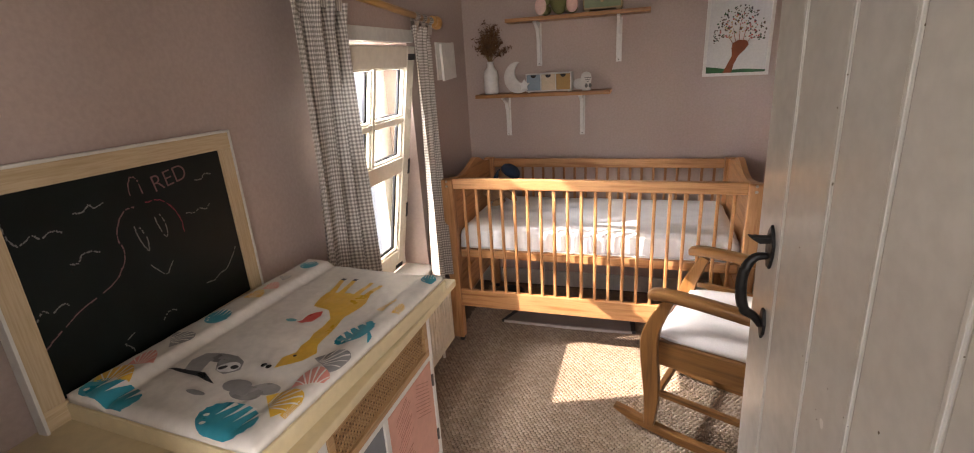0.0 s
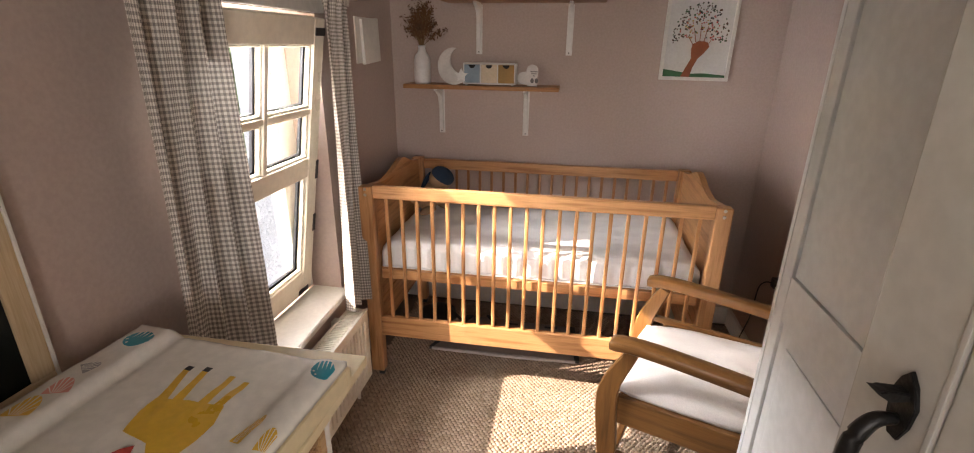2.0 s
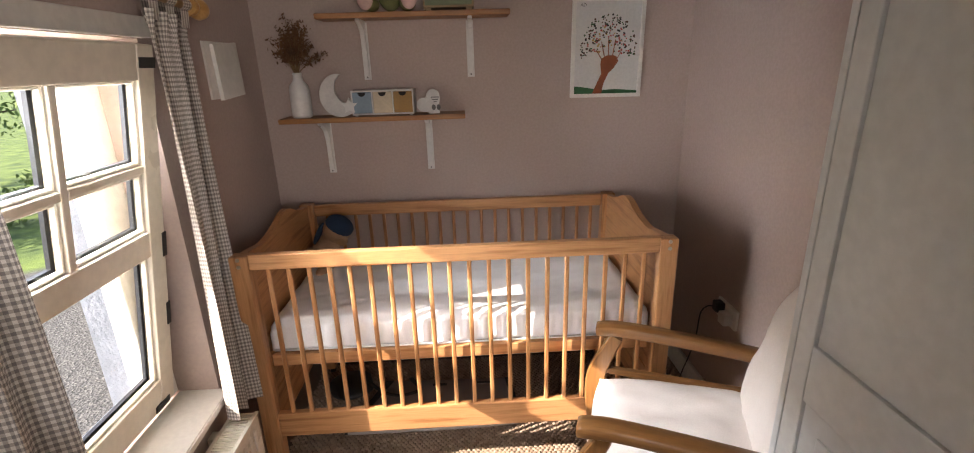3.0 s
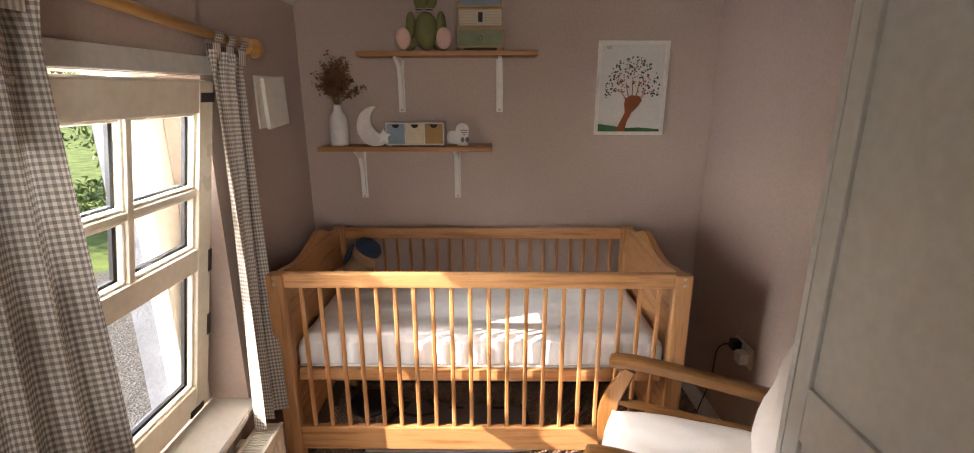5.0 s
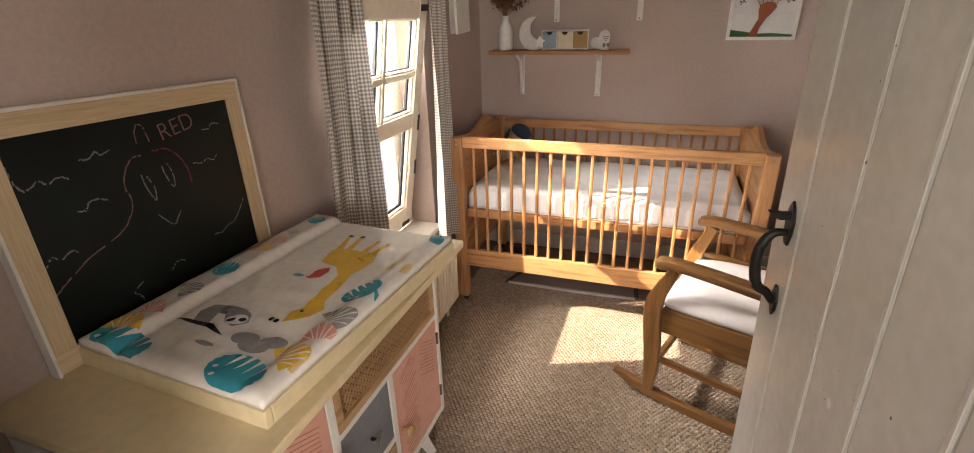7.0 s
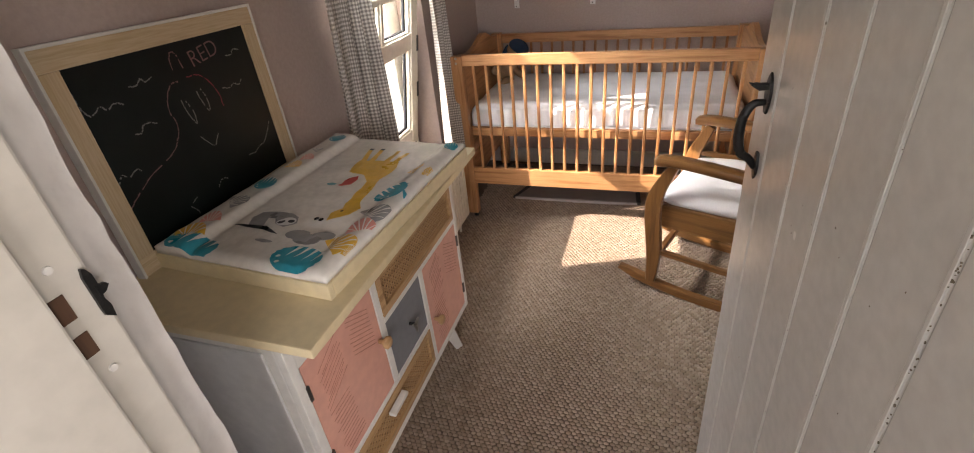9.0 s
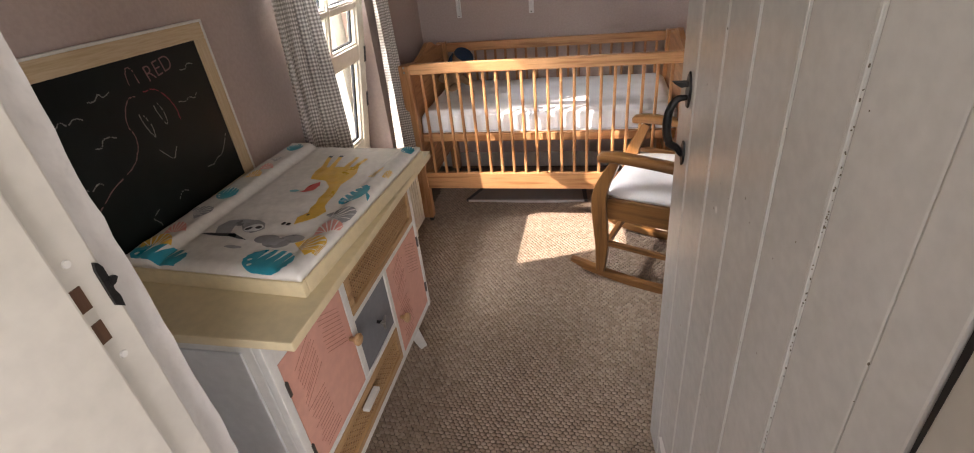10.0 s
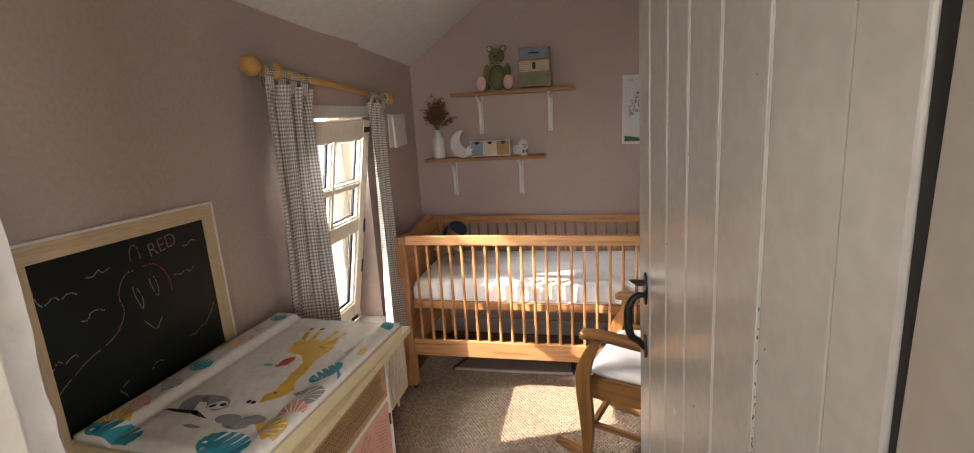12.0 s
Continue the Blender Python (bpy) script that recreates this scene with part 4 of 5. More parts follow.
for u, v, rx, ry, turn in ((0.062, 0.026, 0.066, 0.036, 0.05), (0.332, 0.044, 0.062, 0.040, -0.1), (0.380, 0.340, 0.050, 0.028, 1.25), (0.024, 0.302, 0.028, 0.032, 0.3), (0.026, 0.618, 0.026, 0.024, 0.2), (0.410, 0.628, 0.020, 0.026, 0.4)):
    cut_leaf(u, v, rx, ry, turn, "teal")
print_patch("printed_shape", [[(0.404, 0.352), (0.412, 0.350), (0.424, 0.338), (0.430, 0.318), (0.425, 0.318), (0.416, 0.334)]], "teal")
for u, v, rx, ry, turn, ink in ((0.402, 0.245, 0.036, 0.030, -0.5, "grey"), (0.398, 0.183, 0.035, 0.028, 0.5, "coral"), (0.398, 0.112, 0.036, 0.030, -0.7, "yellow"), (0.425, 0.097, 0.008, 0.022, 0.0, "yellow"),
                                (0.022, 0.072, 0.034, 0.026, 0.4, "yellow"), (0.022, 0.128, 0.024, 0.024, 0.5, "coral"), (0.030, 0.206, 0.030, 0.024, -0.8, "grey"), (0.020, 0.424, 0.022, 0.024, 0.3, "yellow"),
                                (0.024, 0.476, 0.020, 0.020, 0.4, "coral"), (0.022, 0.528, 0.016, 0.014, -0.6, "grey"), (0.420, 0.462, 0.013, 0.022, 0.2, "yellow"), (0.380, 0.476, 0.010, 0.030, -0.2, "yellow")):
    half_leaf(u, v, rx, ry, turn, ink)
# plain silhouettes in place of the printed figures
print_patch("printed_shape", [[(0.300, 0.186), (0.288, 0.220), (0.302, 0.245), (0.294, 0.268), (0.296, 0.292), (0.286, 0.318), (0.287, 0.345), (0.281, 0.383), (0.252, 0.415), (0.197, 0.427), (0.184, 0.469), (0.184, 0.500), (0.240, 0.508), (0.305, 0.510), (0.318, 0.472), (0.316, 0.437), (0.309, 0.400), (0.322, 0.330), (0.328, 0.280), (0.347, 0.254), (0.338, 0.221), (0.319, 0.203)]], "yellow")
print_patch("printed_shape", [[(x, 0.495), (x + 0.018, 0.500), (x + dx + 0.012, y1), (x + dx, y1)] for x, dx, y1 in ((0.186, -0.018, 0.573), (0.212, -0.010, 0.578), (0.256, 0.004, 0.578), (0.284, 0.010, 0.570))], "yellow")
print_patch("printed_shape", [[(x, y1), (x + 0.013, y1), (x + 0.013, y1 + 0.012), (x, y1 + 0.012)] for x, y1 in ((0.168, 0.573), (0.202, 0.578))], "black")
print_patch("printed_shape", [[(0.122, 0.131), (0.108, 0.161), (0.116, 0.188), (0.147, 0.199), (0.190, 0.201), (0.222, 0.186), (0.236, 0.163), (0.215, 0.141), (0.187, 0.148), (0.169, 0.169), (0.150, 0.168), (0.163, 0.133), (0.141, 0.130)], ellipse(0.272, 0.122, 0.030, 0.018, 0.1), ellipse(0.335, 0.129, 0.028, 0.018, 0.1)], "grey", 0.0012)
print_patch("printed_shape", [ellipse(0.306, 0.108, 0.034, 0.018, 0.0), ellipse(0.211, 0.083, 0.023, 0.006, 0.0)], "grey", 0.0016)
print_patch("printed_shape", [ellipse(0.207, 0.162, 0.023, 0.016, 0.35)], "pale", 0.0020)
print_patch("printed_shape", [ellipse(0.197, 0.157, 0.009, 0.006, 0.7), ellipse(0.219, 0.165, 0.008, 0.006, 0.2), ellipse(0.311, 0.231, 0.004, 0.004), ellipse(0.273, 0.187, 0.006, 0.006), ellipse(0.287, 0.185, 0.006, 0.006)], "black", 0.0026)
print_patch("printed_shape", [[(0.079, 0.125), (0.112, 0.131), (0.175, 0.135), (0.192, 0.127), (0.224, 0.112), (0.204, 0.114), (0.170, 0.122), (0.112, 0.122)]], "black", 0.0022)
print_patch("printed_shape", [[(0.212, 0.350), (0.218, 0.361), (0.214, 0.382), (0.222, 0.398), (0.240, 0.408), (0.250, 0.388), (0.245, 0.361), (0.229, 0.349)]], "red")
print_patch("printed_shape", [ellipse(0.192, 0.354, 0.014, 0.007, 0.1)], "wing", 0.0016)

# ---- chalkboard ----
BW, BH, BB = 0.570, 0.464, 0.040
cb = thing("chalkboard", Matrix.Translation((-0.371, 0.98, 0.936)) @ Matrix.Rotation(0.04, 4, "Z") @ Matrix.Rotation(-0.03, 4, "Y") @ Matrix.Rotation(-0.022, 4, "X"), "wood-framed chalkboard with chalk drawing leaning on the wall", "chalkboard")
part("panel", box(-0.012, -0.006, 0.02, BW - 0.02, 0.02, BH - 0.02), SLATE, cb, "smudged black chalk surface")
for q in ((0, BW, 0, BB), (0, BW, BH - BB, BH)):
    part("frame_rail", box(-0.016, 0.0, *q, 0.002), BOARDWOOD, cb)
for q in ((0, BB, BB, BH - BB), (BW - BB, BW, BB, BH - BB)):
    part("frame_stile", box(-0.016, 0.0, *q, 0.002), timber("pale_stile_wood", (0.66, 0.52, 0.34), (0.56, 0.42, 0.25), "z", 0.5, 1.2, False) if q[0] == 0 else bpy.data.materials["pale_stile_wood"], cb)
bm = bmesh.new()
for q in ((-0.006, 0.0, -0.002, BH + 0.006), (BW, BW + 0.006, -0.002, BH + 0.006), (0.0, BW, BH, BH + 0.006)):
    box(-0.020, 0.002, *q, 0.001, bm)
part("edge_strip", bm, WHITE, cb, "white painted edge")
CHALKINK = {k: plain("chalk_" + k, c, 0.95) for k, c in {"pale": (0.20, 0.20, 0.19), "pink": (0.22, 0.12, 0.12), "red": (0.26, 0.04, 0.06)}.items()}
CHALK = {'pale': [[(0.016, 0.326), (0.019, 0.298), (0.031, 0.28), (0.055, 0.292), (0.066, 0.282), (0.087, 0.289), (0.103, 0.282)], [(0.13, 0.31), (0.146, 0.308), (0.162, 0.318), (0.171, 0.31), (0.19, 0.316)], [(0.094, 0.222), (0.112, 0.218), (0.124, 0.231), (0.142, 0.231), (0.158, 0.223)], [(-0.002, 0.151), (0.011, 0.138), (0.03, 0.157), (0.045, 0.148), (0.066, 0.156), (0.075, 0.148)], [(0.414, 0.312), (0.434, 0.311), (0.444, 0.321), (0.467, 0.318)], [(0.368, 0.244), (0.39, 0.239), (0.408, 0.245), (0.425, 0.238), (0.44, 0.249)], [(0.373, 0.063), (0.4, 0.061), (0.42, 0.07), (0.444, 0.074), (0.471, 0.098), (0.487, 0.118)], [(0.237, 0.251), (0.241, 0.22), (0.255, 0.191), (0.257, 0.223), (0.247, 0.246)], [(0.287, 0.258), (0.295, 0.222), (0.305, 0.207), (0.31, 0.232), (0.302, 0.261)], [(0.241, 0.031), (0.259, 0.044), (0.279, 0.038)], [(0.068, -0.006), (0.105, -0.019), (0.151, -0.03), (0.161, 0.004), (0.148, 0.026), (0.172, 0.038)], [(0.249, 0.161), (0.278, 0.127), (0.302, 0.15)]], 'pink': [[(0.248, 0.31), (0.25, 0.339), (0.261, 0.352), (0.271, 0.344), (0.277, 0.313)], [(-0.002, 0.077), (0.034, 0.1), (0.085, 0.128), (0.159, 0.153), (0.192, 0.182), (0.202, 0.208), (0.197, 0.239), (0.209, 0.271), (0.23, 0.29), (0.249, 0.29)]], 'red': [[(0.276, 0.293), (0.308, 0.291), (0.334, 0.271), (0.35, 0.235), (0.351, 0.204)]]}
rng = random.Random(5)
for ink, lines in CHALK.items():
    for pts in lines:
        pp = spline([(0, a, b) for a, b in pts], 6)
        b_ = bmesh.new()
        for p, q in zip(pp, pp[1:]):
            if rng.random() < 0.12:
                continue
            n_ = Vector((0, -(q - p).z, (q - p).y)).normalized() * (0.0009 + 0.0009 * rng.random())
            jit = Vector((0, rng.uniform(-0.0008, 0.0008), rng.uniform(-0.0008, 0.0008)))
            f_ = [b_.verts.new(v + jit + Vector((-0.0052, BB - 0.014, BB + 0.014))) for v in (p - n_, q - n_, q + n_, p + n_)]
            b_.faces.new(f_)
        part("chalk_line", b_, CHALKINK[ink], cb)


def lettering(text, size, m, mat, parent, name="lettering"):
    cu = bpy.data.curves.new(name, "FONT")
    cu.body, cu.size, cu.extrude, cu.offset = text, size, 0.0002, -0.012 * size
    tmp = bpy.data.objects.new(name, cu)
    scene.collection.objects.link(tmp)
    bpy.context.view_layer.update()
    me = bpy.data.meshes.new_from_object(tmp.evaluated_get(bpy.context.evaluated_depsgraph_get()))
    bpy.data.objects.remove(tmp)
    me.transform(m)
    me.materials.append(mat)
    ob = new(name, me)
    ob.parent = parent
    return ob


FACEX = Matrix(((0, 0, 1, 0), (1, 0, 0, 0), (0, 1, 0, 0), (0, 0, 0, 1)))
FACEY = Matrix(((1, 0, 0, 0), (0, 0, -1, 0), (0, 1, 0, 0), (0, 0, 0, 1)))
lettering("RED", 0.052, Matrix.Translation((-0.0052, BB + 0.290, BB + 0.322)) @ Matrix.Rotation(0.16, 4, "X") @ FACEX, CHALKINK["pink"], cb, "chalk_word")

# ---- rocking chair ----
chair = thing("rocking_chair", pose(1.034, 2.459, 0, 0, 0, 160), "varnished wooden rocking chair with off-white cushions", "rocking chair")


def slab_path(pts, w, h, yc, bm=None):
    """A bar of rectangular section that follows points in the x-z plane; h per point or constant."""
    bm = bm or bmesh.new()
    pp = [Vector((p[0], 0, p[1])) for p in pts]
    hs = h if isinstance(h, list) else [h] * len(pp)
    rings = []
    for i, p in enumerate(pp):
        t = (pp[min(i + 1, len(pp) - 1)] - pp[max(i - 1, 0)]).normalized()
        nrm = Vector((-t.z, 0, t.x))
        c = hs[i] / 2
        r = 0.28 * min(c, w / 2)
        sec = [(-w / 2, -c + r), (-w / 2 + r, -c), (w / 2 - r, -c), (w / 2, -c + r), (w / 2, c - r), (w / 2 - r, c), (-w / 2 + r, c), (-w / 2, c - r)]
        rings.append([bm.verts.new((p.x + nrm.x * s, yc + y, p.z + nrm.z * s)) for y, s in sec])
    for a, b in zip(rings, rings[1:]):
        for k in range(8):
            bm.faces.new((a[k], a[(k + 1) % 8], b[(k + 1) % 8], b[k]))
    bm.faces.new(rings[0][::-1]); bm.faces.new(rings[-1])
    return bm


def xz(pts, n=6):
    return [(p.x, p.z) for p in spline([(a, 0, b) for a, b in pts], n)]


for s in (1, -1):
    rock = xz([(0.44, 0.075), (0.30, 0.042), (0.10, 0.020), (-0.12, 0.022), (-0.32, 0.048), (-0.50, 0.09)], 6)
    part("rocker", slab_path(rock, 0.032, [0.022 + 0.020 * min(1, i / 3, (len(rock) - 1 - i) / 3) for i in range(len(rock))], 0.232 * s), OAK["x"], chair)
    leg = xz([(0.285, 0.055), (0.282, 0.20), (0.300, 0.40), (0.292, 0.50), (0.235, 0.635)], 6)
    part("front_leg", slab_path(leg, 0.030, [0.040 + 0.030 * math.sin(math.pi * i / (len(leg) - 1)) for i in range(len(leg))], 0.243 * s), OAK["z"], chair)
    back = xz([(-0.24, 0.045), (-0.235, 0.25), (-0.245, 0.45), (-0.30, 0.72), (-0.375, 1.02)], 6)
    part("back_leg", slab_path(back, 0.030, 0.045, 0.236 * s), OAK["z"], chair)
    arm = xz([(0.305, 0.652), (0.22, 0.660), (0.05, 0.650), (-0.14, 0.632), (-0.30, 0.612)], 6)
    part("arm", slab_path(arm, 0.056, [0.026, 0.034] + [0.036] * (len(arm) - 2), 0.252 * s), OAK["x"], chair, "", True)
    part("seat_rail", box(-0.24, 0.27, 0.228 * s - 0.012, 0.228 * s + 0.012, 0.345, 0.45, 0.006), OAK["x"], chair)
    part("stretcher", slab_path([(0.275, 0.215), (-0.235, 0.19)], 0.02, 0.026, 0.236 * s), OAK["x"], chair)
part("side_rail", slab_path([(0.285, 0.500), (-0.25, 0.485)], 0.022, 0.024, -0.246), OAK["x"], chair)
for k in range(5):
    x = 0.18 - k * 0.085
    part("spindle", tube([(x, -0.243, 0.448), (x, -0.245, 0.490)], 0.008, 8), OAK["z"], chair)
part("front_rail", box(0.245, 0.268, -0.216, 0.216, 0.36, 0.45, 0.006), OAK["y"], chair)
part("seat_board", box(-0.22, 0.243, -0.215, 0.215, 0.415, 0.43), OAK["y"], chair)
part("front_stretcher", box(0.26, 0.285, -0.228, 0.228, 0.17, 0.20, 0.006), OAK["y"], chair)
for z, x in ((0.62, -0.285), (0.78, -0.32), (0.96, -0.365)):
    part("back_slat", box(x - 0.012, x + 0.012, -0.222, 0.222, z - 0.03, z + 0.03, 0.005), OAK["y"], chair)


def pillow(w, dd, h, n=28, puff=0.55, seed=1.0):
    """A stuffed cushion in the x-y plane, thickest in the middle, with pinched corners and creases."""
    bm = bmesh.new()
    rows = []
    for sgn in (1, -1):
        g_ = []
        for j in range(n + 1):
            r_ = []
            for i in range(n + 1):
                u, v = i / n * 2 - 1, j / n * 2 - 1
                t = max(0.0, (1 - u ** 4) * (1 - v ** 4)) ** puff
                pin = 1 - 0.06 * (u * u * v * v)
                cr = 0.010 * noise.noise((u * 2.6 + seed, v * 3, seed)) * t + 0.007 * abs(noise.noise((u * 5 + v * 3, v * 4 - u * 2 + seed, sgn))) * t
                r_.append(bm.verts.new((u * w / 2 * (1 - 0.03 * (1 - abs(v)) ** 2) * pin, v * dd / 2 * pin, sgn * (h / 2 * t + cr))))
            g_.append(r_)
        rows.append(g_)
        for j in range(n):
            for i in range(n):
                q = (g_[j][i], g_[j][i + 1], g_[j + 1][i + 1], g_[j + 1][i])
                bm.faces.new(q if sgn > 0 else q[::-1])
    bmesh.ops.remove_doubles(bm, verts=bm.verts, dist=0.0008)
    return bm


sc = thing("seat_cushion", chair.matrix_world @ pose(0.02, 0, 0.474, 0, 2, 0), "plump off-white cotton seat cushion on the rocking chair", "cushion")
part("cover", pillow(0.56, 0.475, 0.11, seed=1.7), CUSHION, sc, "", True)
part("piping", tube([(-0.262, -0.226, 0), (0, -0.232, 0), (0.262, -0.226, 0), (0.262, 0.226, 0), (0, 0.232, 0), (-0.262, 0.226, 0)], 0.004, 6), CUSHION, sc, "", True)
bc = thing("back_cushion", chair.matrix_world @ pose(-0.232, 0, 0.70, 0, -104, 0), "off-white cotton cushion against the rocking chair's back", "cushion")
part("cover", pillow(0.47, 0.46, 0.13, seed=4.2), CUSHION, bc, "", True)
part("piping", tube([(-0.235, -0.22, 0), (0, -0.215, 0), (0.235, -0.22, 0), (0.235, 0.22, 0), (0, 0.215, 0), (-0.235, 0.22, 0)], 0.004, 6), CUSHION, bc, "", True)

# ---- shelves ----
def shelf(x0, x1, top, bx, label):
    s = thing("wall_shelf", pose((x0 + x1) / 2, BACK, top), label, "shelf", "pine shelves")
    hw = (x1 - x0) / 2
    part("board", box(-hw, hw, -0.155, -0.001, -0.022, 0, 0.004), SHELFPINE, s)
    for x in bx:
        k = x - (x0 + x1) / 2
        pts = [(-0.0015, -0.022), (-0.135, -0.022), (-0.137, -0.032), (-0.10, -0.040), (-0.055, -0.065), (-0.032, -0.12), (-0.026, -0.20), (-0.016, -0.268), (-0.0015, -0.268)]
        br = part("bracket", moved(prism([(a * 1.0, b) for a, b in pts], "x", -0.009, 0.009, None, 0.002), Matrix.Translation((k, 0, 0))), CERAMIC, s, "white painted curved bracket")
        part("flange", box(k - 0.016, k + 0.016, -0.005, -0.0012, -0.272, -0.03, 0.001), CERAMIC, br)
        part("screw", moved(lathe([(0.004, 0), (0.003, 0.002)], 8), Matrix.Translation((k, -0.0165, -0.26)) @ Matrix.Rotation(math.pi / 2, 4, "X")), BLACK, br)
    return s


shelf(-0.405, 0.412, 1.325, (-0.234, 0.238), "pine wall shelf with white brackets, vase and ornaments on it")
shelf(-0.195, 0.616, 1.748, (-0.024, 0.447), "pine wall shelf with white brackets, toy bear on it")
S1, S2, SY = 1.325, 1.748, 3.60
vase = thing("vase", pose(-0.315, SY, S1), "white ceramic bottle vase holding dried flowers", "vase")
part("body", lathe([(0.036, 0), (0.042, 0.004), (0.044, 0.02), (0.043, 0.115), (0.038, 0.138), (0.022, 0.158), (0.018, 0.180), (0.021, 0.190), (0.014, 0.192), (0.012, 0.17), (0.01, 0.02)], 24), CERAMIC, vase, "", True)
DRY = plain("dried_flower_brown", (0.14, 0.062, 0.024), 0.9, 0, 0.4)
DRYSTEM = plain("dried_stem", (0.20, 0.12, 0.05), 0.9, 0, 0.3)
posy = thing("dried_flowers", pose(-0.315, SY, S1 + 0.18), "bunch of brown dried flowers in the vase", "dried flowers")
rng = random.Random(11)
stems, heads = bmesh.new(), bmesh.new()
for i in range(46):
    a, sp = rng.uniform(0, 6.28), rng.uniform(0.15, 1.0)
    h = rng.uniform(0.10, 0.225) * (1.1 - 0.3 * sp)
    x, y = 0.098 * sp * math.cos(a), 0.055 * sp * math.sin(a)
    if i < 2:
        x, h = 0.10 + 0.03 * i, 0.075 + 0.012 * i
    tube([(0.004 * math.cos(a), 0.004 * math.sin(a), 0), (x * 0.35, y * 0.35, h * 0.5), (x, y, h)], 0.0011, 5, stems)
    for k in range(34):
        t = rng.uniform(0.5, 1.05)
        c = Vector((x * t * t, y * t * t, h * t)) + Vector([rng.gauss(0, 0.008) for _ in range(3)])
        m = Matrix.Translation(c) @ Euler((rng.uniform(0, 6), rng.uniform(0, 6), 0)).to_matrix().to_4x4()
        r = rng.uniform(0.004, 0.010)
        heads.faces.new([heads.verts.new(m @ Vector(p)) for p in ((-r, 0, 0), (0, -r * 0.5, r * 0.2), (r * 1.3, 0, 0), (0, r * 0.5, r * 0.2))])
part("stems", stems, DRYSTEM, posy)
tagged(part("dry_bloom", heads, DRY, posy), kind="stuff")
ORN = plain("ornament_white", (0.66, 0.63, 0.60), 0.7)
moon = thing("moon_ornament", pose(-0.135, SY - 0.03, S1), "pale wooden crescent moon ornament with a star", "ornament")
outer = [(0.085 * math.cos(a), 0.092 + 0.092 * math.sin(a)) for a in [math.radians(k) for k in range(95, 331, 9)]]
inner = [(0.046 + 0.066 * math.cos(a), 0.122 + 0.068 * math.sin(a)) for a in [math.radians(k) for k in range(300, 115, -9)]]
part("crescent", prism(outer + inner, "y", -0.009, 0.009, None, 0.002), ORN, moon)
part("star", prism([((0.036 if k % 2 == 0 else 0.016) * math.sin(k * math.pi / 5) + 0.044, 0.048 + (0.036 if k % 2 == 0 else 0.016) * math.cos(k * math.pi / 5)) for k in range(10)], "y", -0.034, -0.022, None, 0.002), CERAMIC, moon)
tb = thing("trinket_drawers", pose(0.052, SY, S1), "small white box with blue, cream and ochre drawers", "drawer box")
for q in ((-0.135, 0.135, 0.0, 0.006), (-0.135, 0.135, 0.098, 0.104), (-0.135, -0.130, 0.006, 0.098), (0.130, 0.135, 0.006, 0.098), (-0.047, -0.042, 0.006, 0.098), (0.042, 0.047, 0.006, 0.098)):
    part("case_panel", box(q[0], q[1], -0.05, 0.05, q[2] + 0.006, q[3] + 0.006), ORN, tb)
for x in (-0.12, 0.12):
    for y in (-0.035, 0.035):
        part("foot", box(x - 0.006, x + 0.006, y - 0.006, y + 0.006, 0, 0.0055), ORN, tb)
for i, c in enumerate(((0.22, 0.29, 0.35), (0.62, 0.50, 0.36), (0.33, 0.19, 0.06))):
    x0 = -0.129 + i * 0.0885
    dd_ = part("drawer", box(x0, x0 + 0.081, -0.047, 0.045, 0.0135, 0.102), plain("drawer_colour", c, 0.6), tb)
    # dark half disc on the front paints the shade inside the notch
    part("finger_notch", prism([(x0 + 0.0405 + 0.017 * math.cos(a), 0.1015 + 0.017 * math.sin(a)) for a in [math.pi + math.pi * k / 10 for k in range(11)]], "y", -0.0485, -0.0472), plain("notch_shade", (0.02, 0.018, 0.015), 0.9), dd_)
heart = thing("heart_plaque", pose(0.268, SY - 0.01, S1), "white heart plaque with small lettering", "plaque")
hp = [(0.0, 0.004)] + [(0.0040 * 16 * math.sin(t) ** 3 * 0.92, 0.056 + 0.0040 * (13 * math.cos(t) - 5 * math.cos(2 * t) - 2 * math.cos(3 * t) - math.cos(4 * t)) * 0.92) for t in [math.pi - 2 * math.pi * k / 36 for k in range(1, 36)]]
part("plaque", moved(prism(hp, "y", -0.007, 0.007, None, 0.002), Matrix.Translation((0.024, 0, 0.004)) @ Matrix.Rotation(-0.68, 4, "Y")), ORN, heart)
part("stand", box(-0.02, 0.03, -0.008, 0.012, 0, 0.012, 0.002), ORN, heart)
INKGREY = plain("grey_ink", (0.16, 0.15, 0.15), 0.8)
for k, (w, z) in enumerate(((0.036, 0.070), (0.028, 0.060), (0.012, 0.05))):
    part("lettering_bar", box(0.012 - w / 2, 0.012 + w / 2, -0.0085, -0.0072, z, z + 0.004), INKGREY, heart)
for x in (0.004, 0.026):
    part("printed_mark", moved(lathe([(0.009, 0), (0.009, 0.001)], 12), Matrix.Translation((x, -0.0075, 0.028)) @ Matrix.Rotation(math.pi / 2, 4, "X") @ Matrix.Diagonal((1, 1.4, 1, 1))), INKGREY, heart)

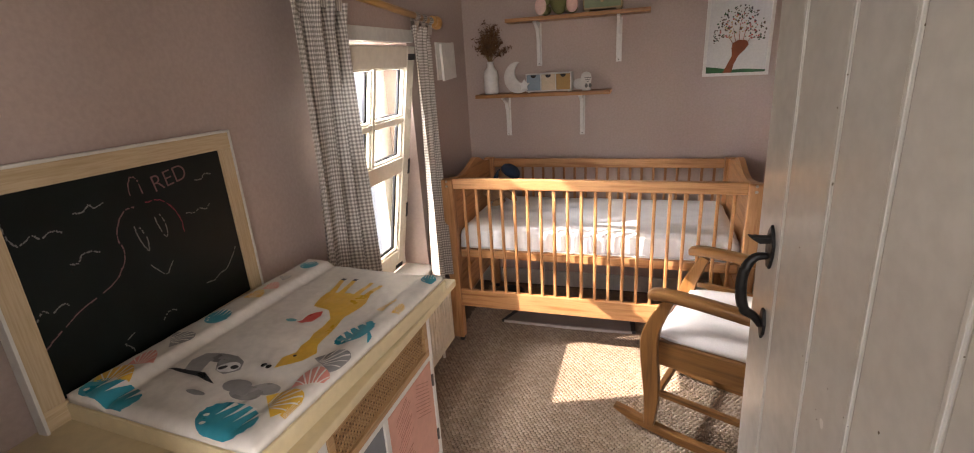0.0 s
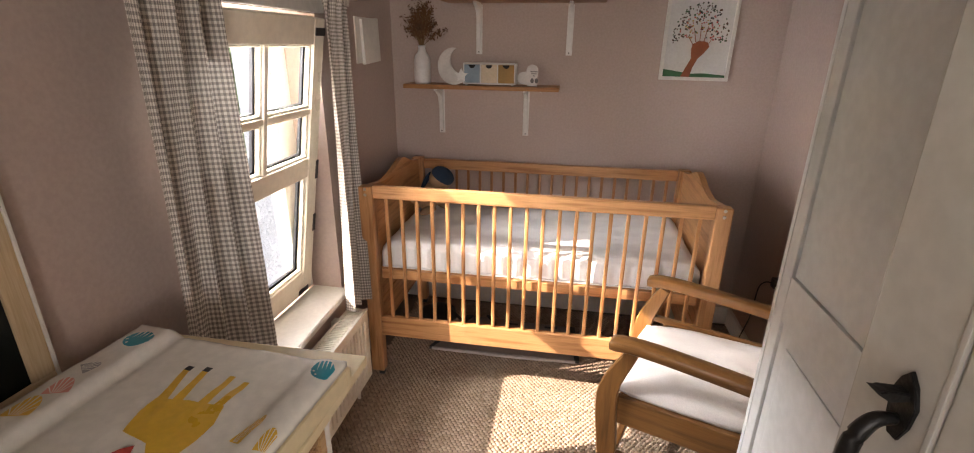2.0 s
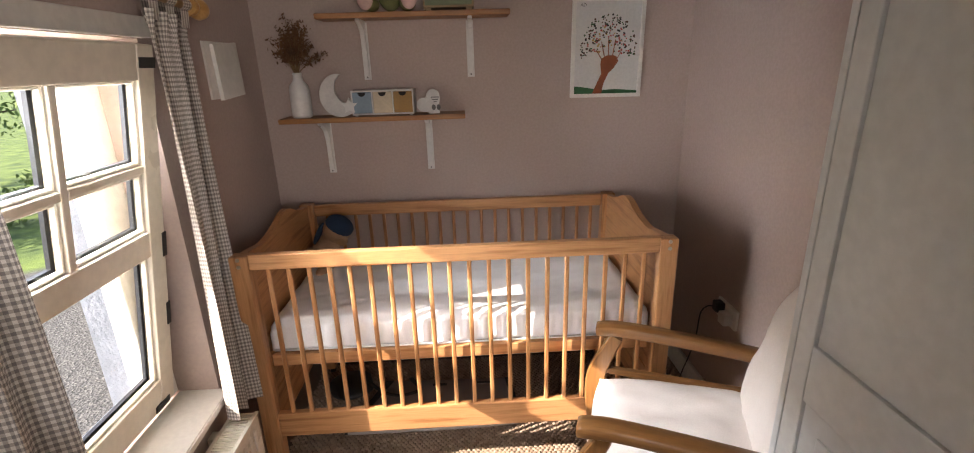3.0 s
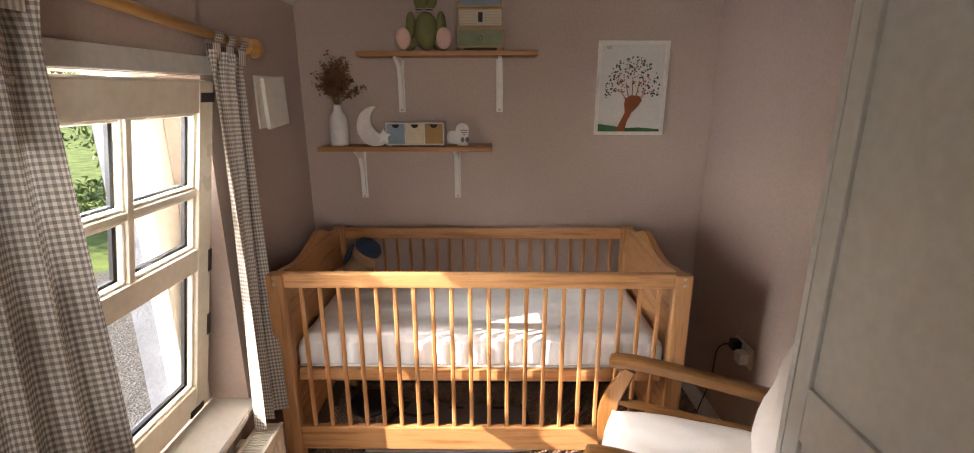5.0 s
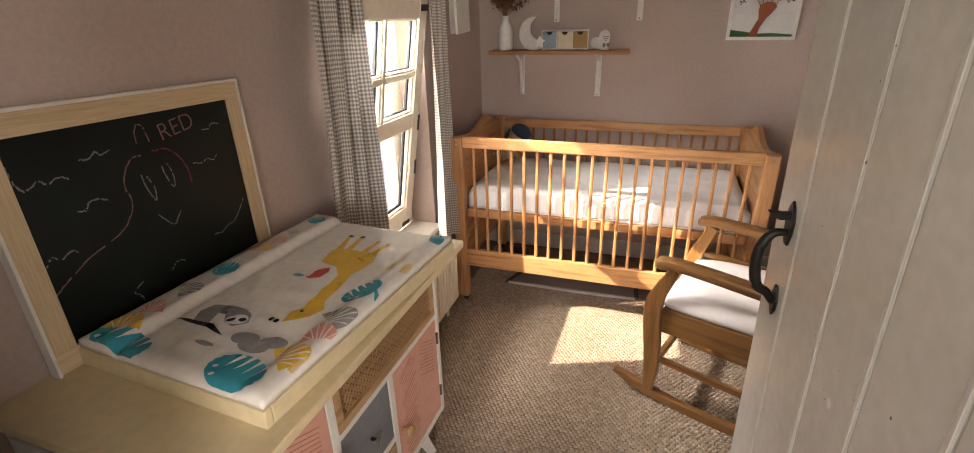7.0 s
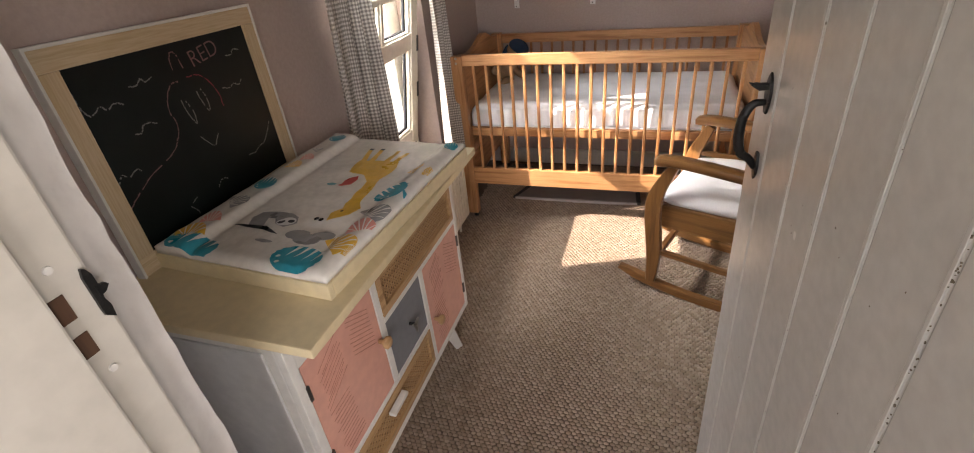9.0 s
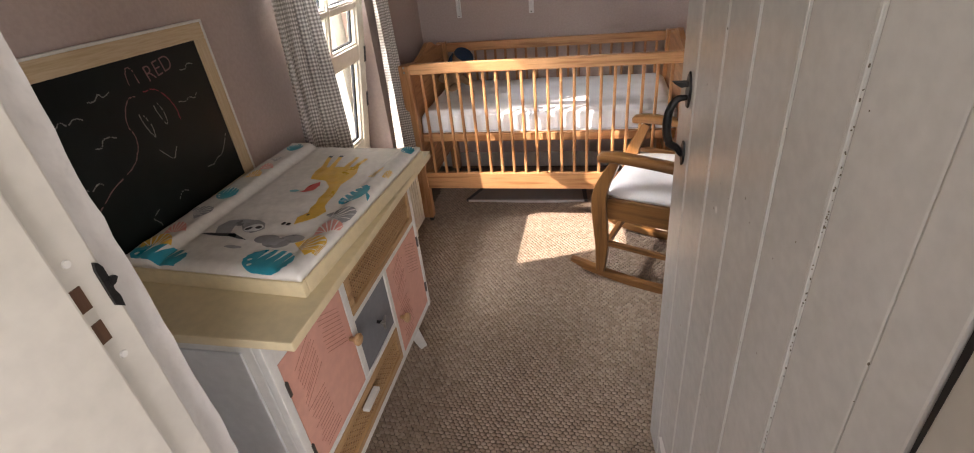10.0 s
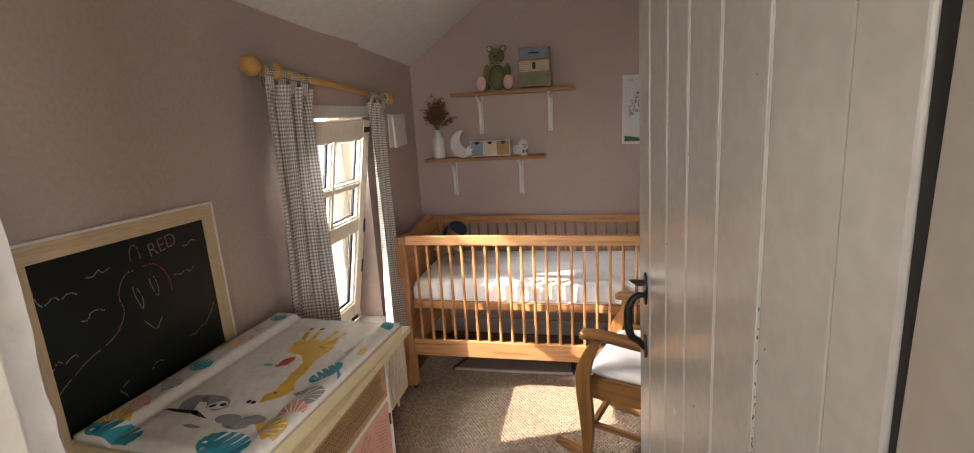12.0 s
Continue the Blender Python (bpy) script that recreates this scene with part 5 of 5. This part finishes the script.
# toy bear, one plain mesh
FELT = mottled("green_felt", (0.16, 0.16, 0.06), (0.23, 0.23, 0.09), 0.95, 12, 140, 0.6)
PINKFELT = plain("pink_felt", (0.62, 0.40, 0.35), 0.95)
me_bear = bmesh.new()
for q in ((0, 0, 0.085, 0.055, 0.045, 0.082), (0, -0.004, 0.215, 0.052, 0.045, 0.052), (-0.045, 0, 0.262, 0.02, 0.010, 0.02), (0.045, 0, 0.262, 0.02, 0.010, 0.02), (0, -0.042, 0.205, 0.022, 0.02, 0.017), (-0.075, -0.045, 0.028, 0.034, 0.07, 0.028), (0.075, -0.045, 0.028, 0.034, 0.07, 0.028), (-0.068, -0.005, 0.11, 0.022, 0.026, 0.058), (0.068, -0.005, 0.11, 0.022, 0.026, 0.058)):
    blob(*q, 18, 12, me_bear)
bear = tagged(part("toy_bear", me_bear, FELT, None, "green felt toy bear with pink feet sitting on the shelf", True), "", "soft toy")
bear.matrix_world = pose(0.115, SY + 0.005, S2 + 0.002)
bear.data.materials.append(PINKFELT); bear.data.materials.append(BLACK)
bmx = bmesh.new(); bmx.from_mesh(bear.data)
for sx_ in (-1, 1):
    n0 = len(bmx.faces)
    blob(sx_ * 0.088, -0.108, 0.045, 0.033, 0.012, 0.045, 16, 10, bmx)
    blob(sx_ * 0.045, -0.008, 0.262, 0.013, 0.006, 0.013, 12, 8, bmx)
    box(sx_ * 0.022 - 0.02, sx_ * 0.022 + 0.02, -0.052, -0.040, 0.160, 0.175, 0.004, bmx)
    bmx.faces.ensure_lookup_table()
    for f in bmx.faces[n0:]:
        f.material_index = 1
        f.smooth = True
    n0 = len(bmx.faces)
    blob(sx_ * 0.020, -0.045, 0.230, 0.005, 0.004, 0.006, 8, 6, bmx)
    if sx_ > 0:
        blob(0, -0.062, 0.210, 0.008, 0.005, 0.006, 8, 6, bmx)
    bmx.faces.ensure_lookup_table()
    for f in bmx.faces[n0:]:
        f.material_index = 2
bmx.to_mesh(bear.data); bmx.free()
sd = thing("stacked_drawers", pose(0.36, SY + 0.01, S2), "three stacked wooden trinket drawers in blue, white and green", "drawer box")
BOXWOOD = timber("trinket_wood", (0.42, 0.30, 0.17), (0.30, 0.19, 0.09), "x", 0.6, 2, False)
for w, z0, z1, c in ((0.106, 0.012, 0.095, (0.20, 0.23, 0.14)), (0.100, 0.096, 0.178, (0.55, 0.47, 0.38)), (0.094, 0.179, 0.252, (0.20, 0.26, 0.33))):
    t_ = part("tier", box(-w, w, -0.05, 0.06, z0, z1, 0.002), BOXWOOD, sd)
    dr_ = part("drawer_front", box(-w + 0.008, w - 0.008, -0.054, -0.0505, z0 + 0.009, z1 - 0.009, 0.001), plain("drawer_paint", c, 0.7, 0, 0.15), t_)
    zc = (z0 + z1) / 2
    if z0 < 0.05:
        part("knob", moved(lathe([(0.005, 0), (0.005, 0.008), (0.010, 0.012), (0.006, 0.018)], 10), Matrix.Translation((0, -0.054, zc)) @ Matrix.Rotation(math.pi / 2, 4, "X")), BOXWOOD, dr_)
    elif z0 < 0.15:
        part("latch", box(-0.010, 0.010, -0.058, -0.054, zc - 0.018, zc + 0.022, 0.002), IRON, dr_)
        for a in range(18):
            for b in range(5):
                if abs(a - 8.5) > 1.5:
                    part("printed_diamond", moved(prism([(-0.003, 0), (0, -0.004), (0.003, 0), (0, 0.004)], "y", -0.0548, -0.0542), Matrix.Translation(((a - 8.5) * 0.0098, 0, zc + (b - 2) * 0.012))), BOXWOOD, dr_)
    else:
        part("bar_handle", tube([(-0.03, -0.054, zc), (-0.026, -0.062, zc), (0.026, -0.062, zc), (0.03, -0.054, zc)], 0.0035, 8), IRON, dr_)
for x in (-0.085, 0.085):
    part("foot", box(x - 0.012, x + 0.012, -0.045, 0.05, 0.0, 0.0115), BOXWOOD, sd)

# ---- framed picture ----
pf = thing("framed_picture", pose(1.073, BACK, 1.582, 0, 0.4, 0), "white framed painting of a dotted tree", "picture")
PW, PH = 0.165, 0.2155
for q in ((-PW, PW, -PH, -PH + 0.016), (-PW, PW, PH - 0.016, PH), (-PW, -PW + 0.016, -PH + 0.016, PH - 0.016), (PW - 0.016, PW, -PH + 0.016, PH - 0.016)):
    part("frame_bar", box(q[0], q[1], -0.022, -0.001, q[2], q[3], 0.002), WHITE, pf)
art = part("paper", box(-PW + 0.016, PW - 0.016, -0.010, -0.006, -PH + 0.016, PH - 0.016), plain("art_paper", (0.66, 0.65, 0.63), 0.7, 0, 0.03), pf, "white paper")
part("painted_grass", prism([(-0.149, -0.199), (0.149, -0.199), (0.149, -0.188), (0.05, -0.180), (-0.02, -0.183), (-0.10, -0.170), (-0.149, -0.164)], "y", -0.0112, -0.0102), plain("green_paint", (0.03, 0.13, 0.05), 0.7, 0, 0.3), art)
BROWN = plain("brown_paint", (0.28, 0.075, 0.025), 0.7, 0, 0.25)
part("painted_trunk", prism([(-0.062, -0.199), (-0.018, -0.199), (-0.01, -0.155), (0.01, -0.11), (0.035, -0.085), (0.055, -0.055), (0.045, -0.035), (0.03, -0.03), (0.0, -0.03), (-0.025, -0.045), (-0.028, -0.07), (-0.022, -0.11), (-0.04, -0.15)], "y", -0.0116, -0.0103), BROWN, art)
for x0, z0, x1, z1 in ((-0.022, -0.05, -0.052, -0.005), (-0.012, -0.035, -0.028, 0.03), (0.006, -0.033, 0.004, 0.048), (0.025, -0.035, 0.036, 0.038), (0.045, -0.05, 0.068, -0.005)):
    b_ = tube([(x0, -0.0108, z0), ((x0 + x1) / 2, -0.0108, (z0 + z1) / 2), (x1, -0.0108, z1)], [0.012, 0.0115, 0.008], 8, None, 0.09)
    part("painted_branch", b_, BROWN, art)
DOTS = [plain("dot_paint", c, 0.7) for c in ((0.05, 0.10, 0.05), (0.42, 0.06, 0.05), (0.10, 0.05, 0.03), (0.45, 0.30, 0.12), (0.03, 0.03, 0.03), (0.45, 0.16, 0.15))]
dot_me = [None] * 6
rng = random.Random(3)
for i in range(260):
    r_, a = math.sqrt(rng.uniform(0.02, 1)), rng.uniform(-0.25, math.pi + 0.25)
    x, z = 0.005 + 0.130 * r_ * math.cos(a), -0.005 + 0.150 * r_ * math.sin(a)
    k = min(5, int(rng.random() * 6)) if r_ < 0.75 else rng.choice((0, 2, 4))
    if dot_me[k] is None:
        o = part("painted_dot", moved(lathe([(0.0034, 0), (0.0034, 0.0006)], 8), Matrix.Rotation(math.pi / 2, 4, "X")), DOTS[k], art)
        dot_me[k] = o.data
    else:
        o = new("painted_dot", dot_me[k]); o.parent = art
    o.location = (x, -0.0103 - 0.00001 * i, z)
    o.scale = (1, 1, 1) if rng.random() < 0.6 else (1.4, 1, 1.4)
lettering("AD", 0.020, Matrix.Translation((-0.130, -0.0106, 0.178)) @ FACEY, BLACK, art)

# ---- socket with plug and lead ----
so = thing("wall_socket", pose(RIGHT, 3.09, 0.52), "white double wall socket", "socket")
part("plate", box(-0.012, 0, -0.075, 0.075, -0.043, 0.043, 0.004), WHITE, so)
part("adapter", box(-0.05, -0.012, -0.055, -0.005, -0.03, 0.02, 0.006), WHITE, so, "white plug-in adapter")
pl = thing("power_lead", pose(RIGHT, 3.12, 0.54), "black plug and lead hanging from the socket", "cable")
part("plug", box(-0.05, -0.0125, -0.022, 0.022, -0.022, 0.022, 0.008), BLACK, pl)
part("lead", tube(spline([(-0.05, 0, 0), (-0.075, 0.01, -0.004), (-0.09, 0.03, -0.05), (-0.085, 0.06, -0.2), (-0.10, 0.10, -0.36), (-0.08, 0.20, -0.50), (-0.10, 0.32, -0.533)], 8), 0.003, 6), BLACK, pl, "", True)

# ---- under the cot ----
BOARDGREY = mottled("grey_board_fabric", (0.20, 0.17, 0.15), (0.25, 0.21, 0.19), 0.8, 6, 120, 0.3)
ub = thing("folded_board", pose(0.215, 3.14, 0.0), "grey folded floor board with black edging under the cot", "board")
part("panel", prism([(-0.37, -0.03), (0.37, -0.02), (0.34, 0.30), (-0.22, 0.32)], "z", 0.008, 0.016, None, 0.002), BOARDGREY, ub)
part("rim", tube([(-0.375, -0.035, 0.01), (0.0, -0.035, 0.008), (0.21, -0.03, 0.008), (0.375, -0.022, 0.009)], 0.0075, 6), plain("pale_board_edge", (0.5, 0.46, 0.42), 0.6), ub, "pale rolled edge")
part("edging", prism([(-0.39, -0.035), (-0.37, -0.03), (-0.22, 0.32), (-0.26, 0.32)], "z", 0.002, 0.019), BLACK, ub)
part("edging", prism([(0.37, -0.02), (0.395, -0.02), (0.37, 0.30), (0.34, 0.30)], "z", 0.002, 0.019), BLACK, ub)
for x in (-0.02, 0.2):
    part("slot", box(x, x + 0.07, 0.262, 0.278, 0.0155, 0.0185), BLACK, ub)
bag = thing("black_bag", pose(-0.20, 3.42, 0.0), "black fabric bag lying under the cot", "bag")
bm = blob(0, 0, 0.040, 0.12, 0.09, 0.040, 20, 12)
for v in bm.verts:
    v.co += Vector((0.03, 0.03, 0.02)) * noise.noise(v.co * 9)
part("body", bm, BLACK, bag, "", True)
part("strap", tube(spline([(0.05, -0.05, 0.12), (0.2, -0.1, 0.04), (0.33, -0.05, 0.022), (0.28, 0.05, 0.022)], 6), 0.012, 6, None, 0.35), BLACK, bag)
red = thing("red_toy", pose(0.80, 3.20, 0), "small red plastic toy ball on the carpet", "toy")
part("ball", blob(0, 0, 0.03, 0.045, 0.04, 0.03), plain("red_plastic", (0.55, 0.03, 0.02), 0.35), red, "", True)
# soft toy in the cot, one plain mesh
soft = bmesh.new()
for q in ((0, 0, 0.09, 0.06, 0.05, 0.09), (0.01, -0.01, 0.215, 0.062, 0.055, 0.052), (0.055, -0.03, 0.20, 0.028, 0.026, 0.024), (-0.05, -0.02, 0.05, 0.03, 0.06, 0.03), (0.05, -0.05, 0.04, 0.03, 0.07, 0.03), (0.075, -0.01, 0.11, 0.06, 0.022, 0.022)):
    blob(*q, 16, 10, soft)
toy = tagged(part("soft_toy", soft, plain("tan_plush", (0.34, 0.22, 0.13), 0.95, 0, 0.25), None, "tan soft toy with a blue hat in the cot corner", True), "", "soft toy")
toy.matrix_world = pose(-0.285, 3.43, 0.672, 0, 30, -15)
toy.data.materials.append(plain("blue_plush", (0.012, 0.035, 0.075), 0.95))
bmx = bmesh.new(); bmx.from_mesh(toy.data)
n0 = len(bmx.faces)
blob(0.012, -0.005, 0.243, 0.064, 0.058, 0.042, 16, 10, bmx); blob(-0.05, -0.03, 0.17, 0.012, 0.02, 0.06, 10, 8, bmx)
bmx.faces.ensure_lookup_table()
for f in bmx.faces[n0:]:
    f.material_index, f.smooth = 1, True
bmx.to_mesh(toy.data); bmx.free()

# ---- outside ----
m, n, l, b = material("yard_ground", 0.95)
peb = n.new("ShaderNodeTexVoronoi"); peb.inputs["Scale"].default_value = 28
tc = n.new("ShaderNodeTexCoord"); l.new(tc.outputs["Object"], peb.inputs["Vector"])
gr = ramp(n, l, peb.outputs["Color"], [(0.0, (0.035, 0.034, 0.032)), (0.5, (0.085, 0.082, 0.076)), (1.0, (0.16, 0.153, 0.14))])
grass = noise_tex(n, l, 1.3, 6)
gg = ramp(n, l, grass.outputs["Fac"], [(0.35, (0.05, 0.09, 0.02)), (0.65, (0.14, 0.20, 0.04))])
ln = n.new("ShaderNodeVectorMath"); ln.operation = "LENGTH"; l.new(tc.outputs["Object"], ln.inputs[0])
mr = n.new("ShaderNodeMapRange"); mr.inputs[1].default_value, mr.inputs[2].default_value = 15.0, 15.4
l.new(ln.outputs["Value"], mr.inputs[0])
mx = n.new("ShaderNodeMix"); mx.data_type = "RGBA"
l.new(mr.outputs[0], mx.inputs["Factor"]); l.new(gr.outputs[0], mx.inputs["A"]); l.new(gg.outputs[0], mx.inputs["B"]); l.new(mx.outputs["Result"], b.inputs["Base Color"])
bump(n, l, b, peb.outputs["Distance"], 0.8, 0.02)
bm = bmesh.new()
bmesh.ops.create_circle(bm, cap_ends=True, segments=64, radius=3000)
gd = structure("ground", bm, m, "gravel yard with grass beyond", "ground")
gd.location = (0, 0, -2.6)
LEAF_M = mottled("leaf_green", (0.035, 0.075, 0.015), (0.11, 0.17, 0.03), 0.6, 0.9, 7, 0.2)
BARK = mottled("bark", (0.05, 0.04, 0.03), (0.10, 0.08, 0.06), 0.95, 5, 30, 0.8)


def leaf_cloud(name, centres, count, size, seed, parent):
    rs = np.random.RandomState(seed)
    c = np.array(centres)
    pick = rs.randint(0, len(c), count)
    dirs = rs.normal(size=(count, 3)); dirs /= np.linalg.norm(dirs, axis=1)[:, None]
    p = c[pick, :3] + dirs * (c[pick, 3:4] * rs.uniform(0.55, 1.05, (count, 1)))
    a, b_ = rs.normal(size=(count, 3)), rs.normal(size=(count, 3))
    a /= np.linalg.norm(a, axis=1)[:, None]; b_ /= np.linalg.norm(b_, axis=1)[:, None]
    s = size * rs.uniform(0.6, 1.3, (count, 1))
    v = np.stack([p - a * s, p - b_ * s * 0.5, p + a * s, p + b_ * s * 0.5], 1).reshape(-1, 3)
    me = bpy.data.meshes.new(name)
    me.from_pydata(v.tolist(), [], [(4 * i, 4 * i + 1, 4 * i + 2, 4 * i + 3) for i in range(count)])
    me.materials.append(LEAF_M)
    ob = new(name, me)
    ob.parent = parent
    return ob


rs = random.Random(9)
for x, y, h in ((-15.5, 13.0, 7.5), (-19, 21, 9.0), (-11.5, 19.5, 6.5)):
    t = thing("tree", pose(x, y, -2.6), "leafy green garden tree beyond the gravel yard", "tree", "garden trees")
    part("trunk", tube([(0, 0, 0), (0.1, 0.05, h * 0.25), (0.0, 0.15, h * 0.5), (0.1, 0.1, h * 0.8)], [0.28, 0.2, 0.13, 0.05], 10), BARK, t)
    cs = [(rs.gauss(0, 1.5), rs.gauss(0, 1.5), h * rs.uniform(0.25, 0.95), rs.uniform(0.6, 1.2)) for _ in range(24)]
    for c in cs[:6]:
        part("limb", tube([(0.05, 0.1, h * 0.3), (c[0] * 0.5, c[1] * 0.5, (h * 0.3 + c[2]) / 2), c[:3]], [0.09, 0.06, 0.02], 7), BARK, t)
    leaf_cloud("crown", cs, 7000, 0.11, int(abs(x) * 7), t)
hd = tagged(new("hedge"), "clipped green hedge behind the yard", "hedge", "", "stuff")
leaf_cloud("foliage", [(-22 + 0.9 * i + rs.uniform(-0.3, 0.3), 11 + 0.45 * i + rs.uniform(-0.4, 0.4), -2.2 + rs.uniform(0, 0.9), 0.75) for i in range(26)], 16000, 0.09, 4, hd)

# ---- carpet loops ----
def carpet():
    m, n, l, b = material("beige_wool_loops", 0.95)
    geo = n.new("ShaderNodeNewGeometry")
    r = ramp(n, l, geo.outputs["Random Per Island"], [(0.0, (0.28, 0.20, 0.14)), (0.5, (0.335, 0.245, 0.177)), (1.0, (0.395, 0.297, 0.22))])
    st = noise_tex(n, l, 2.0, 4)
    g = ramp(n, l, st.outputs["Fac"], [(0.35, (0.86, 0.85, 0.84)), (0.65, (1, 1, 1))])
    l.new(mixed(n, l, r.outputs[0], g.outputs[0], 1.0), b.inputs["Base Color"])
    fz = noise_tex(n, l, 500, 2)
    bump(n, l, b, fz.outputs["Fac"], 0.4, 0.001)
    return m


rs = np.random.RandomState(2)
PX, PY = 0.0200, 0.0130
gx, gy = np.meshgrid(np.arange(-0.48, 1.46, PX), np.arange(0.42, 3.67, PY))
off = (np.arange(gx.shape[0]) % 2)[:, None] * PX / 2
cx = (gx + off).ravel() + rs.normal(0, 0.0010, gx.size)
cy = gy.ravel() + rs.normal(0, 0.0009, gx.size)
keep = (cx > -0.47) & ~((cx < 0.0) & (cy < 0.66)) & ~((cx > 0.99) & (cy < 0.66)) & ~((cx > 1.0) & (cy < 2.07)) & ~((cy > 3.0) & (cx < -0.4))
cx, cy = cx[keep], cy[keep]
N = len(cx)
rxx, ryy, hh = PX * 0.53 * rs.uniform(0.9, 1.1, N), PY * 0.60 * rs.uniform(0.85, 1.1, N), 0.0085 * rs.uniform(0.85, 1.1, N)
ang = rs.normal(0.0, 0.12, N)
K = 7
th = 2 * np.pi * np.arange(K) / K
levels = ((1.0, -0.4), (0.82, 0.55))
V = []
for sc_, zz in levels:
    ux, uy = np.cos(th)[None] * sc_ * rxx[:, None], np.sin(th)[None] * sc_ * ryy[:, None]
    X = cx[:, None] + ux * np.cos(ang)[:, None] - uy * np.sin(ang)[:, None]
    Y = cy[:, None] + ux * np.sin(ang)[:, None] + uy * np.cos(ang)[:, None]
    V.append(np.stack([X, Y, np.repeat((hh * zz - 0.006)[:, None], K, 1)], 2))
V.append(np.stack([cx, cy, hh - 0.006], 1)[:, None, :])
V = np.concatenate(V, 1)
base = np.arange(N)[:, None] * (2 * K + 1)
quads, tris = [], []
for k in range(K):
    j = (k + 1) % K
    quads.append(np.concatenate([base + k, base + j, base + K + j, base + K + k], 1))
    tris.append(np.concatenate([base + K + k, base + K + j, base + 2 * K], 1))
me = bpy.data.meshes.new("carpet_loops")
me.from_pydata(V.reshape(-1, 3).tolist(), [], np.concatenate(quads).tolist() + np.concatenate(tris).tolist())
me.polygons.foreach_set("use_smooth", [True] * len(me.polygons))
me.materials.append(carpet())
tagged(new("carpet", me), "beige looped wool carpet", "carpet", "", "stuff")
